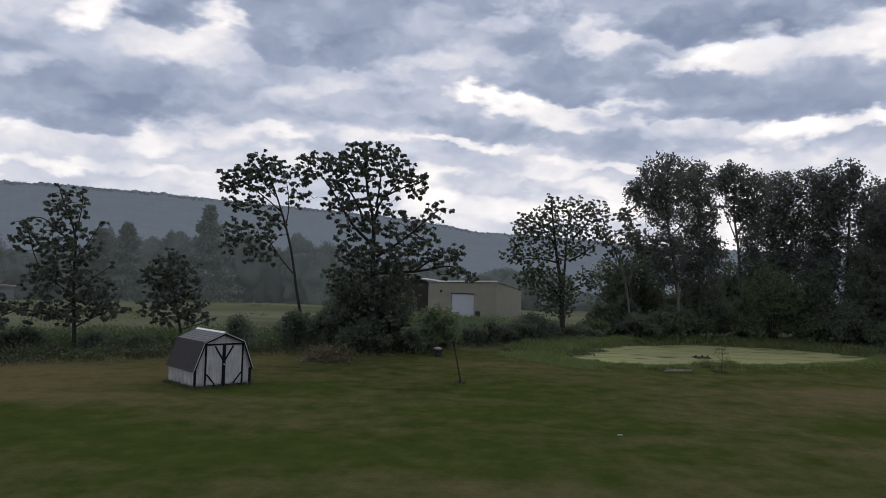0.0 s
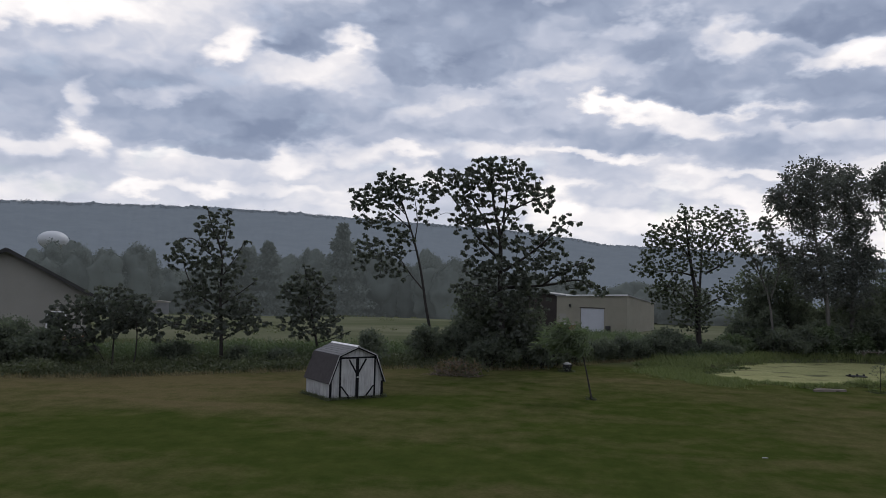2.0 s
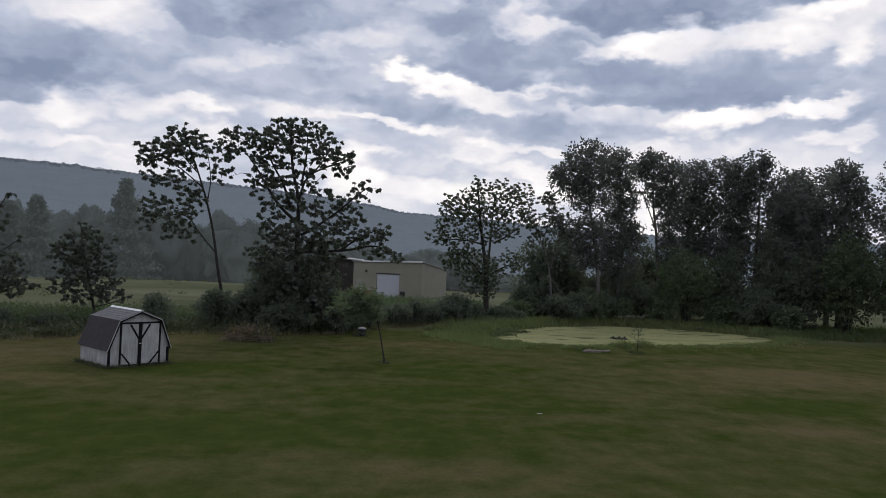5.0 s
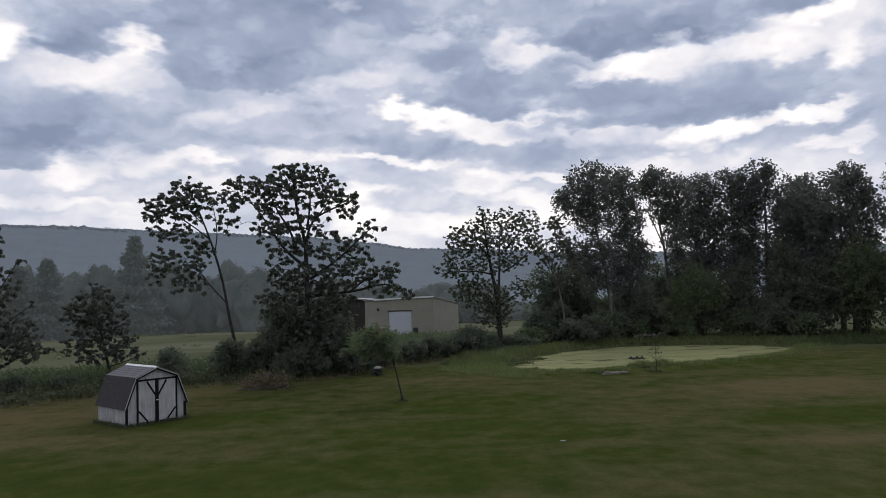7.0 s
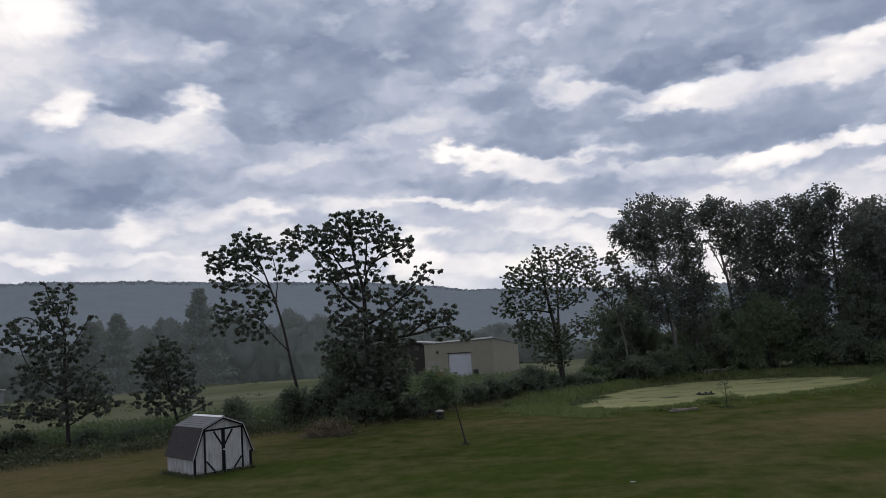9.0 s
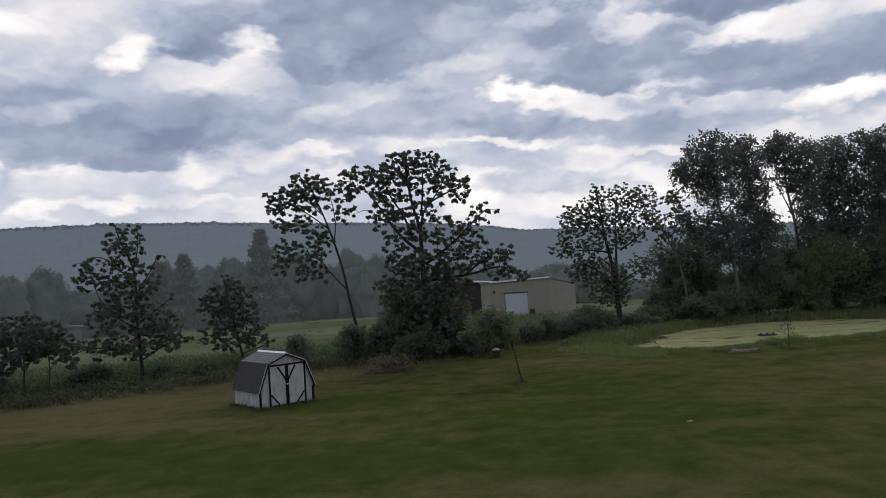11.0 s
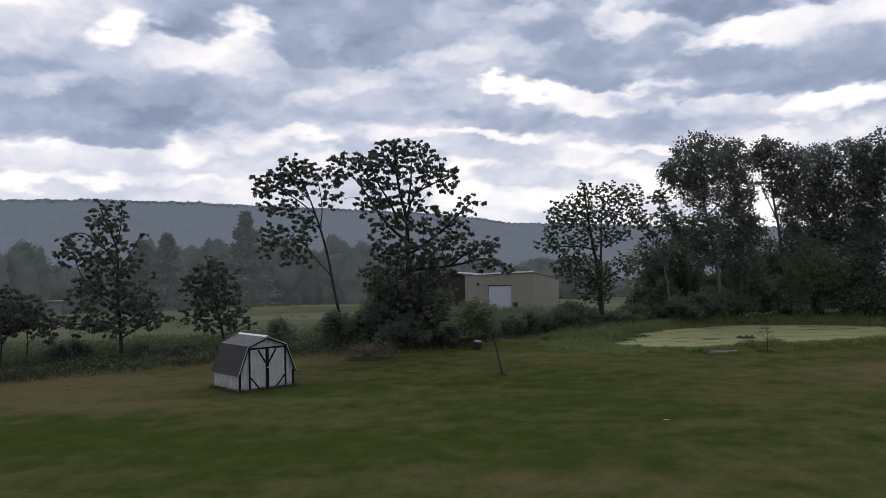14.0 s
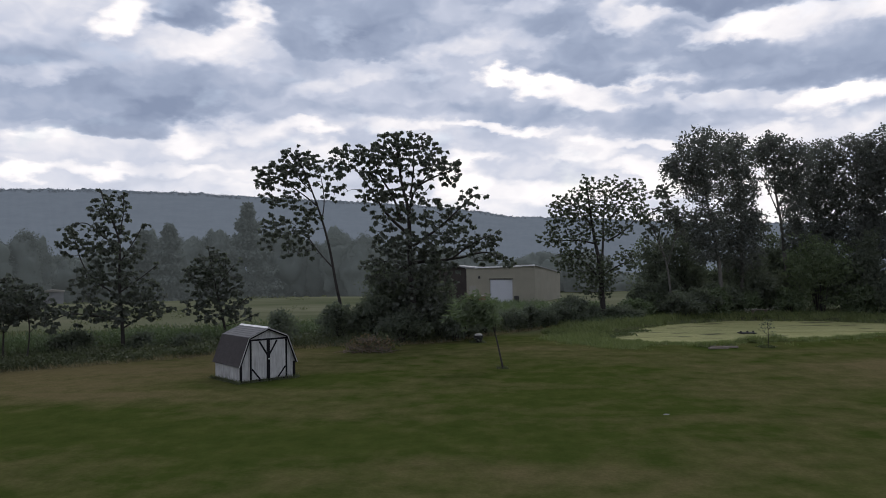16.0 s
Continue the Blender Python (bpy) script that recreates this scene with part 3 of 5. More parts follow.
def filled(limbs, crown, trunk_r, seed=1, each=13.5, gap=0.21, loose=1.0):
    """Limbs, then twigs reaching out to leaf tufts spread through a crown of rounded masses (x, z, half width, half height, and how thick with leaves)."""
    rng = np.random.default_rng(seed)
    lines, nodes = [], []
    for i, limb in enumerate(limbs):
        flat = rounded(limb, False, 2)
        along = np.concatenate([[0], np.cumsum(np.linalg.norm(np.diff(flat, axis=0), axis=1))])
        swing = 0.0 if i == 0 else rng.uniform(-0.5, 0.5)
        p = np.stack([flat[:, 0], along * swing + 0.1 * np.sin(along * 1.3 + i), flat[:, 1]], 1)
        r0 = trunk_r if i == 0 else trunk_r * min(0.6, 0.2 + 0.05 * along[-1])
        lines.append((p, r0, max(0.02, r0 * 0.2)))
        fine = np.stack([np.interp(np.linspace(0, along[-1], 40), along, p[:, k]) for k in range(3)], 1)
        nodes += [q for q, u in zip(fine, np.linspace(0, 1, 40)) if u > (0.3 if i == 0 else 0.15)]
    goals = []
    for cx, cz, rx, rz, *thick in crown:
        for _ in range(int(each * math.pi * rx * rz * (thick[0] if thick else 1.0))):
            d = unit(rng.normal(size=3)) * rng.uniform(0, 1) ** 0.36 * rng.uniform(1.0, loose)
            q = np.array((cx, 0, cz)) + d * np.array((rx, (rx + rz) * 0.55, rz))
            if all(np.linalg.norm(q - g) > gap for g in goals[-200:]):
                goals.append(q)
    for p, _, _ in lines:
        goals += [p[-1] + rng.normal(size=3) * 0.12, p[-2] + rng.normal(size=3) * 0.25, p[-3] + rng.normal(size=3) * 0.3]
    nodes = np.array(nodes)
    near = [np.linalg.norm(nodes - g, axis=1).min() for g in goals]
    for k in np.argsort(near):
        g = goals[k]
        d = nodes - g
        cost = np.linalg.norm(d, axis=1) + 0.35 * np.maximum(0, d[:, 2])
        a = nodes[cost.argmin()]
        L = np.linalg.norm(g - a)
        m = (a + g) / 2 + np.array((0, 0, 0.06 * L)) + rng.normal(size=3) * 0.05 * L
        lines.append((np.array([a, m, g]), 0.012 + 0.011 * L, 0.006))
        nodes = np.concatenate([nodes, [a * 0.5 + m * 0.5, m, m * 0.5 + g * 0.5, g]])
    return lines, np.array(goals)


def tree(name, label, at, limbs, trunk_r, leaf=LEAF, bark=BARK, clump=0.0, per=14, size=0.18, seed=1, crown=None, each=17.0, category="tree", group="", **more):
    ob = thing(name, label, category, (at[0], at[1], land(at[0], at[1]) - 0.05), group=group)
    lines, clumps = filled(limbs, crown, trunk_r, seed, each, **more) if crown else branching(limbs, trunk_r, seed=seed, **more)
    v, f = tubes(lines)
    mesh_ob("trunk", v, f, bark, ob, smooth=True)
    rng = np.random.default_rng(seed)
    quads_ob("crown", leaf_quads(clumps, clump, per, size, rng=rng) if clump else whorls(clumps, per, size, rng), leaf, ob)
    return ob


def dome_points(n, rng, rx, ry, rz, shell=0.5):
    d = unit(rng.normal(size=(n, 3)))
    r = rng.uniform(0, 1, (n, 1)) ** shell
    return d * r * np.array((rx, ry, rz))


def shrub(label, at, w, h, leaf=LEAF_SHRUB, per=14, size=0.17, density=1.0, seed=1, name="shrub", wind=(-0.2, 0, 0), group=""):
    """A bush of several stems with an uneven, leafy outline."""
    rng = np.random.default_rng(seed)
    ob = thing(name, label, "shrub", (at[0], at[1], land(at[0], at[1]) - 0.05), group=group)
    lines, clumps = [], []
    for k in range(max(5, int(w * 4))):
        a, lean = rng.uniform(0, 6.28), rng.uniform(0.1, 0.9)
        top = np.array((math.cos(a) * lean * w / 2, math.sin(a) * lean * w / 2, h * rng.uniform(0.55, 1.0) * (1 - 0.35 * lean ** 2)))
        mid = top * np.array((0.35, 0.35, 0.55)) + rng.normal(size=3) * 0.05
        lines.append((np.array([(top[0] * .12, top[1] * .12, 0), mid, top]), 0.03, 0.008))
        blob = dome_points(int(22 * density), rng, w * 0.17, w * 0.17, h * 0.15) + top * np.array((1, 1, 0.92))
        clumps.append(blob)
    n = int(17 * w * h * density)
    body = dome_points(n, rng, w * 0.46, w * 0.42, h * 0.44) + np.array((0, 0, h * 0.45))
    clumps.append(body)
    c = np.concatenate(clumps)
    c[:, 2] = np.maximum(c[:, 2], 0.08)
    v, f = tubes(lines, 5)
    mesh_ob("stem", v, f, BARK, ob)
    quads_ob("foliage", leaf_quads(c, 0.2, per, size, wind=wind, rng=rng), leaf, ob)
    return ob


def poplar(at, h, w, seed, leaf=LEAF_POPLAR, bark=BARK_PALE, low=0.3, density=1.0, size=0.26, label=""):
    """A tall tree with upright limbs and a dense, lumpy crown."""
    rng = np.random.default_rng(seed)
    ob = thing("poplar_tree", label or "tall dark leafy tree with a pale trunk beyond the pond", "tree",
               (at[0], at[1], land(at[0], at[1]) - 0.05), group="tall trees beyond the pond")
    z = np.linspace(0, h * 0.93, 9)
    sway = rng.normal(size=2) * 0.25
    p = np.stack([np.sin(z / h * 2.5 + sway[0] * 3) * 0.35 + sway[0] * z / h * 2, np.cos(z / h * 2.1) * 0.2 - 0.2 + sway[1] * z / h, z], 1)
    lines, clumps = [(p, 0.2 + 0.006 * h, 0.03)], []
    lobes = int(14 + h * 1.6)
    for k in range(lobes):
        u = low + (0.97 - low) * (k + rng.uniform(0, 0.8)) / lobes
        s = p[min(int(u * 8), 8)]
        a = k * 2.4 + rng.uniform(-0.5, 0.5)
        prof = math.sin(min(1.0, (u - low) / (1 - low) * 0.8 + 0.22) * math.pi) ** 0.6
        reach = w / 2 * prof * rng.uniform(0.55, 1.0)
        e = s + np.array((math.cos(a) * reach, math.sin(a) * reach, reach * rng.uniform(0.5, 1.1)))
        e[2] = min(e[2], h * 0.97)
        lines.append((np.array([s, (s + e) / 2 + np.array((0, 0, -0.08 * reach)), e]), 0.08 * (1.2 - u), 0.015))
        r = w * rng.uniform(0.13, 0.2)
        clumps.append(dome_points(int(15 * density), rng, r, r, r * 1.6, 0.5) + e)
        clumps.append(dome_points(int(4 * density), rng, r * .9, r * .9, r * 1.4, 0.6) + (s * 0.45 + e * 0.55))
    v, f = tubes(lines)
    mesh_ob("trunk", v, f, bark, ob, smooth=True)
    quads_ob("crown", leaf_quads(np.concatenate(clumps), 0.27, 12, size, rng=rng, wide=0.4), leaf, ob)
    return ob


def blades(spots, heights, width, lean=0.35, rng=RNG, wind=(-0.3, 0.0), each=6, spread=0.12):
    """Grass: tapering blades in tufts at the spots (x, y)."""
    spots = np.asarray(spots, float)
    z = np.array([land(x, y) for x, y in spots])
    c = np.repeat(np.column_stack([spots, z]), each, 0)
    n = len(c)
    c[:, :2] += rng.normal(size=(n, 2)) * spread
    h = np.repeat(np.asarray(heights, float), each) * rng.uniform(0.5, 1.15, n)
    a = rng.uniform(0, 6.28, n)
    side = np.stack([np.cos(a), np.sin(a), np.zeros(n)], 1) * (width * rng.uniform(0.6, 1.3, n))[:, None]
    tip = np.column_stack([(rng.normal(size=n) * lean + wind[0]) * h, (rng.normal(size=n) * lean + wind[1]) * h, h])
    return np.stack([c - side, c + side, c + tip + side * 0.25, c + tip - side * 0.25], 1)


def band(line, n, back, rng, front=0.0):
    """Spots along a line, from front to back metres behind it."""
    p = rounded(line, False, 3)
    s = np.concatenate([[0], np.cumsum(np.linalg.norm(np.diff(p, axis=0), axis=1))])
    u = rng.uniform(0, s[-1], n)
    x, y = np.interp(u, s, p[:, 0]), np.interp(u, s, p[:, 1])
    dx = np.interp(u + 0.3, s, p[:, 0]) - np.interp(u - 0.3, s, p[:, 0])
    dy = np.interp(u + 0.3, s, p[:, 1]) - np.interp(u - 0.3, s, p[:, 1])
    ln = np.hypot(dx, dy) + 1e-9
    o = rng.uniform(front, back, n)
    return np.column_stack([x - dy / ln * o, y + dx / ln * o])


# ---------------------------------------------------------------- far hill and woods
RIDGE_AZ = [-180, -75, -60, -41, -33, -28, -22, -17, -10, -5, 0, 2.5, 5.3, 9, 14, 20, 30, 45, 70, 180]
RIDGE_EL = [1.5, 2.5, 4.2, 5.1, 5.35, 5.5, 5.4, 5.15, 4.8, 4.5, 3.95, 3.45, 3.4, 3.2, 2.8, 2.5, 2.4, 2.2, 2.0, 1.5]


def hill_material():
    """Wooded hillside a mile off: the plain backdrop of distance. Haze is painted in as blue-grey colour and a faint
    glow.
    """
    mat, add, m, vec, mix, ramp, nz = material("hill_painted_haze")
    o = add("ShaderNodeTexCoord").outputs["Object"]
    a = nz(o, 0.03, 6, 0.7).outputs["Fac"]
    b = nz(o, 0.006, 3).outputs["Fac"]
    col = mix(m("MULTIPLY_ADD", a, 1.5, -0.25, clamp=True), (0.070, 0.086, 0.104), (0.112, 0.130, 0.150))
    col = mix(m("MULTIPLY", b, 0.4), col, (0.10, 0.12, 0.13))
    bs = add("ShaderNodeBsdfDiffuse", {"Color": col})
    # bluish emission added in place of haze; the hill itself gives no light
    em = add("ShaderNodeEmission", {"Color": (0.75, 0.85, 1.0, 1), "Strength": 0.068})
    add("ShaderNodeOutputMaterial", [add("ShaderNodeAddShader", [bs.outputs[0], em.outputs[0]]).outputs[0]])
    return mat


HILL_HAZED = hill_material()


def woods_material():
    """Belt of woods far across the valley, part of the backdrop. Pale leaf colour and a weak glow imitate haze."""
    mat, add, m, vec, mix, ramp, nz = material("woods_painted_haze")
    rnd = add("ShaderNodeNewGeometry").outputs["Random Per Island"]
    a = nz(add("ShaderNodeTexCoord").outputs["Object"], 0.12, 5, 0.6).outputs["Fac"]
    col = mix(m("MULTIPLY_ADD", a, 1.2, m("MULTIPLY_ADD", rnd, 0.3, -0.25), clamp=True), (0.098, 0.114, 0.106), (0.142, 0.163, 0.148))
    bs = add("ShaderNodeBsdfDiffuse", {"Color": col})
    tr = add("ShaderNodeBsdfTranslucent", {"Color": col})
    # weak glow lifts the dark leaves as hazy air would
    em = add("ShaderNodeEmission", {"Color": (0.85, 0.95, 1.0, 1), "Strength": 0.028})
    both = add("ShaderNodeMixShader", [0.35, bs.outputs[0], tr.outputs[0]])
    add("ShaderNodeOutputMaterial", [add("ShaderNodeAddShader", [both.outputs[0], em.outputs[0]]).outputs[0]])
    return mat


LEAF_FAR_HAZED = woods_material()


def tree_line(a):
    """Rounded crowns side by side along the crest."""
    return abs(noise.noise(Vector((a * 2.3, 0, 4)))) + 0.9 * abs(noise.noise(Vector((a * 6.1, 3, 9)))) + 0.5 * noise.noise(Vector((a * 14.0, 7, 2)))


def make_hill():
    az = np.concatenate([np.arange(-70, -46, 0.5), np.arange(-46, 40, 0.1), np.arange(40, 60, 0.5), np.arange(60, 290, 6.0)])
    steps = np.linspace(0, 1, 26)
    verts, faces, n = [], [], len(az)
    for s in steps:
        for a in az:
            wrapped = a if a <= 180 else a - 360
            top = math.tan(radians(np.interp(wrapped, RIDGE_AZ, RIDGE_EL)))
            r = 620 + 880 * s
            z = -9 + (4.8 + 1500 * top + 9) * (0.25 * s + 0.75 * smooth01(s)) * (r / 1500 if s < 1 else 1)
            if s > 0.9:
                z += 3.2 * tree_line(a) - 2.0
            if s > 0:
                z += 3.0 * noise.noise(Vector((a * 0.7, s * 9, 0))) + 1.6 * noise.noise(Vector((a * 2.7, s * 30, 5)))
            verts.append((r * math.sin(radians(a)), r * math.cos(radians(a)), z))
    for k in range(len(steps) - 1):
        for i in range(n):
            j = (i + 1) % n
            faces.append((k * n + i, k * n + j, (k + 1) * n + j, (k + 1) * n + i))
    tagged(mesh_ob("backdrop", verts, faces, HILL_HAZED, smooth=True), "long wooded hill on the horizon with grey haze painted on", "hill", kind="structure")
    # crowns along the crest
    rng = np.random.default_rng(3)
    n = 2600
    a = rng.uniform(-50, 42, n)
    r = rng.uniform(1430, 1500, n)
    el = np.interp(a, RIDGE_AZ, RIDGE_EL)
    z = 4.8 + r * np.tan(np.radians(el)) + rng.uniform(-7, -3.0, n) + 3.2 * np.array([tree_line(q) for q in a])
    c = np.stack([r * np.sin(np.radians(a)), r * np.cos(np.radians(a)), z], 1)
    tagged(quads_ob("hill_woods", leaf_quads(c, 2.0, 30, 1.4, rng=rng, wide=0.5), HILL_HAZED), "treetops along the crest of the hill with painted haze", "woods", kind="stuff")


make_hill()


def far_woods():
    """Hedges and woods behind the meadow: azimuth, top, half width in degrees, distance."""
    rng = np.random.default_rng(11)
    rows = [(-37.5, 1.7, 1.6, 210), (-35.8, 2.6, 1.5, 210), (-37.2, 2.65, 0.8, 225), (-34.0, 2.2, 1.4, 205), (-32.0, 2.7, 1.3, 200), (-30.4, 1.2, 1.6, 230), (-28.5, 1.0, 1.6, 240),
            (-26.5, 1.5, 1.5, 250), (-24.4, 2.5, 1.0, 260), (-22.9, 2.8, 0.9, 260), (-21.0, 2.2, 1.3, 265), (-19.4, 2.7, 1.3, 270), (-15.6, 2.7, 1.4, 260),
            (-13.5, 2.4, 1.5, 260), (-11.0, 2.7, 1.6, 250), (-8.5, 2.4, 1.6, 250), (-6.0, 1.9, 1.8, 255), (-3.0, 1.4, 1.8, 270), (0, 0.9, 1.8, 290),
            (3, 0.6, 2.0, 300), (5.5, 0.8, 1.6, 300), (8, 0.7, 1.8, 300), (-41, 1.8, 2.0, 215), (-45, 2.2, 2.2, 215)]
    quads, verts, faces = [], [], []

    def lump(cx, cy, cz, rx, ry, rz):
        base, nu, nv = len(verts), 34, 20
        for j in range(nv):
            for i in range(nu):
                u, v = 2 * math.pi * i / nu, math.pi * (j + 0.5) / nv
                d = Vector((math.cos(u) * math.sin(v), math.sin(u) * math.sin(v), math.cos(v)))
                q = Vector((cx, cy, cz)) + Vector((d.x * rx, d.y * ry, d.z * rz))
                k = 1 + 0.42 * noise.noise(q * 0.22) + 0.24 * noise.noise(q * 0.55) + 0.12 * noise.noise(q * 1.3)
                verts.append((cx + d.x * rx * k, cy + d.y * ry * k, cz + d.z * rz * k))
        for j in range(nv - 1):
            for i in range(nu):
                n = (i + 1) % nu
                faces.append((base + j * nu + i, base + (j + 1) * nu + i, base + (j + 1) * nu + n, base + j * nu + n))
    for a, e, half, r in rows:
        for k in range(3):
            aa, rr = a + rng.uniform(-0.6, 0.6) * half, r + rng.uniform(-12, 25)
            x, y = rr * math.sin(radians(aa)), rr * math.cos(radians(aa))
            g = land(x, y)
            top = 4.8 + rr * math.tan(radians(e)) - (0 if k == 0 else rng.uniform(0.5, 3.0))
            w = rr * math.tan(radians(half))
            h = top - g
            lump(x, y, g + h * 0.47, w * 0.78, w * 0.66, h * 0.45)
            lump(x + rng.uniform(-.5, .5) * w, y, g + h * rng.uniform(0.6, 0.78), w * 0.42, w * 0.4, h * 0.2)
            c = unit(rng.normal(size=(260, 3)) * np.array((1, 0.5, 1)) + np.array((0, 0.5, 0.7))) * np.array((w * 0.86, w * 0.7, h * 0.46)) * rng.uniform(0.8, 1.02, (260, 1)) + np.array((x, y, g + h * 0.5))
            quads.append(leaf_quads(c, 1.0, 16, 0.42, rng=rng, wide=0.42))
    for a in np.arange(-52, 16, 1.0):
        r = rng.uniform(288, 305)
        x, y = r * math.sin(radians(a)), r * math.cos(radians(a))
        lump(x, y, land(x, y) + 2.0, 4.6, 3.0, rng.uniform(4.0, 6.0))
    tagged(mesh_ob("far_thicket", verts, faces, LEAF_FAR_HAZED, smooth=True), "dense grey-green woods with painted haze behind the meadow", "woods", kind="stuff")
    tagged(quads_ob("far_woods", np.concatenate(quads), LEAF_FAR_HAZED), "belt of grey-green woods with painted haze behind the meadow", "woods", kind="stuff")


far_woods()


def conifer(az, top_el, r, w, seed):
    rng = np.random.default_rng(seed)
    x, y = r * math.sin(radians(az)), r * math.cos(radians(az))
    g = land(x, y)
    h = 4.8 + r * math.tan(radians(top_el)) - g
    ob = thing("conifer_tree", "tall pointed evergreen with painted haze standing out of the far woods", "tree", (x, y, g - 0.1))
    v, f = tubes([(np.array([(0, 0, 0), (0.1, 0, h * 0.5), (0, 0, h * 0.97)]), 0.3, 0.05)])
    mesh_ob("trunk", v, f, BARK, ob)
    c = []
    for k in range(900):
        u = rng.uniform(0.04, 1.0)
        rad = w * (1.02 - u) ** 1.05 * (0.62 + 0.38 * math.sin(u * 41)) * rng.uniform(0.35, 1.0)
        a = rng.uniform(0, 6.28)
        c.append((rad * math.cos(a), rad * math.sin(a), h * u * 0.985))
    quads_ob("crown", leaf_quads(c, 0.8, 12, 1.1, droop=0.5, rng=rng), LEAF_FAR_HAZED, ob)


conifer(-17.45, 4.6, 255, 19.0, 5)
conifer(-22.9, 2.95, 235, 11.0, 6)
conifer(-24.6, 2.5, 240, 9.0, 8)


# ---------------------------------------------------------------- buildings
def make_shed():
    """Small barn-shaped shed; x along its front, y to its back."""
    w, d = 2.5, 2.4
    ob = thing("garden_shed", "small white barn-shaped shed with black trim and dark shingled roof", "shed",
               (-9.86, 30.15, land(-9.86, 30.15) - 0.02), 43.0)
    eave, shoulder, peak = 0.74, 1.84, 2.2
    prof = [(0, 0.06), (w, 0.06), (w, eave + 0.02), (w * 0.85, shoulder - 0.02), (w * 0.5, peak - 0.02), (w * 0.15, shoulder - 0.02), (0, eave + 0.02)]

    def top(x):
        return np.interp(x, [0, w * .15, w * .5, w * .85, w], [eave, shoulder - 0.03, peak - 0.04, shoulder - 0.03, eave])
    part("base_frame", box((0.02, 0.02, 0), (w - 0.02, d - 0.02, 0.1)), DEAD_WOOD, ob)
    part("body", prism([(x + (0.03 if x < w / 2 else -0.03), z) for x, z in prof], 0.04, d - 0.04), PAINT_WHITE, ob)
    # upright boards of the front, gapped
    n = 13
    for k in range(n):
        a, b = w * k / n + 0.004, w * (k + 1) / n - 0.004
        part("board", prism([(a, 0.08), (b, 0.08), (b, top(b)), ((a + b) / 2, max(top((a + b) / 2), min(top(a), top(b)))), (a, top(a))], 0.0, 0.04), PAINT_WHITE, ob)
    for k in range(12):
        a, b = d * k / 12 + 0.004, d * (k + 1) / 12 - 0.004
        part("side_board", box((-0.012, a, 0.08), (0.03, b, eave)), PAINT_WHITE, ob)
    # roof: four slopes with thickness, overhanging
    t, o = 0.05, 0.1
    lines = [((-0.07, eave - 0.06), (w * .15, shoulder)), ((w * .15, shoulder), (w * .5, peak)), ((w * .5, peak), (w * .85, shoulder)),
             ((w * .85, shoulder), (w + 0.07, eave - 0.06))]
    for k, (p, q) in enumerate(lines):
        steep = k in (0, 3)
        part("roof_slope", strip(p, q, t, -o, d + o), SHINGLE_DARK if steep else SHINGLE_GREY, ob,
             "dark brown shingles" if steep else "grey weathered shingles")
        # courses of shingles
        P, Q = Vector(p), Vector(q)
        run = (Q - P).length
        nrm = Vector((-(Q - P).y, (Q - P).x)).normalized()
        rows = max(3, int(run / 0.14))
        for r in range(rows):
            a, b = P + (Q - P) * (r / rows), P + (Q - P) * ((r + 0.96) / rows)
            low, high = (a, b) if a.y < b.y else (b, a)
            part("shingle_course", prism([low + nrm * (t / 2 + 0.010), high + nrm * (t / 2 + 0.003), high + nrm * (t / 2 - 0.01), low + nrm * (t / 2 - 0.01)],
                                         -o - 0.005, d + o + 0.005), SHINGLE_DARK if steep else SHINGLE_GREY, ob)
        part("rake_trim", strip(p, q, 0.03, -o - 0.022, -o - 0.006), PAINT_WHITE, ob, "white rake board")
        part("rake_edge", strip((P - nrm * 0.05), (Q - nrm * 0.05), 0.05, -o - 0.016, -o - 0.002), PAINT_BLACK, ob, "black rake edge")
    cap = prism([(w * .5 - 0.09, peak - 0.005), (w * .5, peak + 0.06), (w * .5 + 0.09, peak - 0.005), (w * .5, peak + 0.045)], -o - 0.02, d + o + 0.02)
    part("ridge_cap", cap, PLASTIC_WHITE, ob, "bright white metal ridge cap")
    # black trim
    y0, y1 = -0.03, 0.0
    x0, x1, xm, dt = w * .19, w * .84, w * .505, 1.70
    for x in (x0, x1):
        part("jamb", box((x - 0.034, y0, 0.1), (x + 0.034, y1, dt)), PAINT_BLACK, ob, "black door jamb")
    part("lintel", box((x0 - 0.05, y0 - 0.004, dt), (x1 + 0.05, y1, dt + 0.07)), PAINT_BLACK, ob, "black lintel board")
    for x, s in ((x0, 1), (x1, -1)):
        lo, hi = (x + 0.044, xm - 0.004) if s > 0 else (xm + 0.004, x - 0.044)
        leaf = part("door", box((lo, -0.018, 0.11), (hi, -0.002, dt - 0.004)), PAINT_WHITE, ob, "white plank door leaf")
        part("meeting_stile", box((xm - 0.07, y0 - 0.012, 0.1) if s > 0 else (xm + 0.002, y0 - 0.012, 0.1),
                                  (xm - 0.002, -0.016, dt) if s > 0 else (xm + 0.07, -0.016, dt)), PAINT_BLACK, leaf, "black stile")
        part("upper_brace", strip((xm - s * 0.05, 1.10), (xm - s * 0.40, dt - 0.03), 0.068, y0 - 0.006, -0.018), PAINT_BLACK, leaf, "black diagonal brace")
        part("lower_brace", strip((x + s * 0.05, 0.55), (x + s * 0.40, 0.12), 0.062, y0 - 0.006, -0.018), PAINT_BLACK, leaf, "black diagonal brace")
    for x in (0.04, w - 0.04):
        part("corner_board", box((x - 0.05, -0.03, 0.05), (x + 0.05, 0.0, eave - 0.02)), PAINT_BLACK, ob, "black corner board")
    part("latch", box((xm - 0.03, y0 - 0.03, 0.9), (xm + 0.05, y0 - 0.012, 0.94)), METAL, ob)
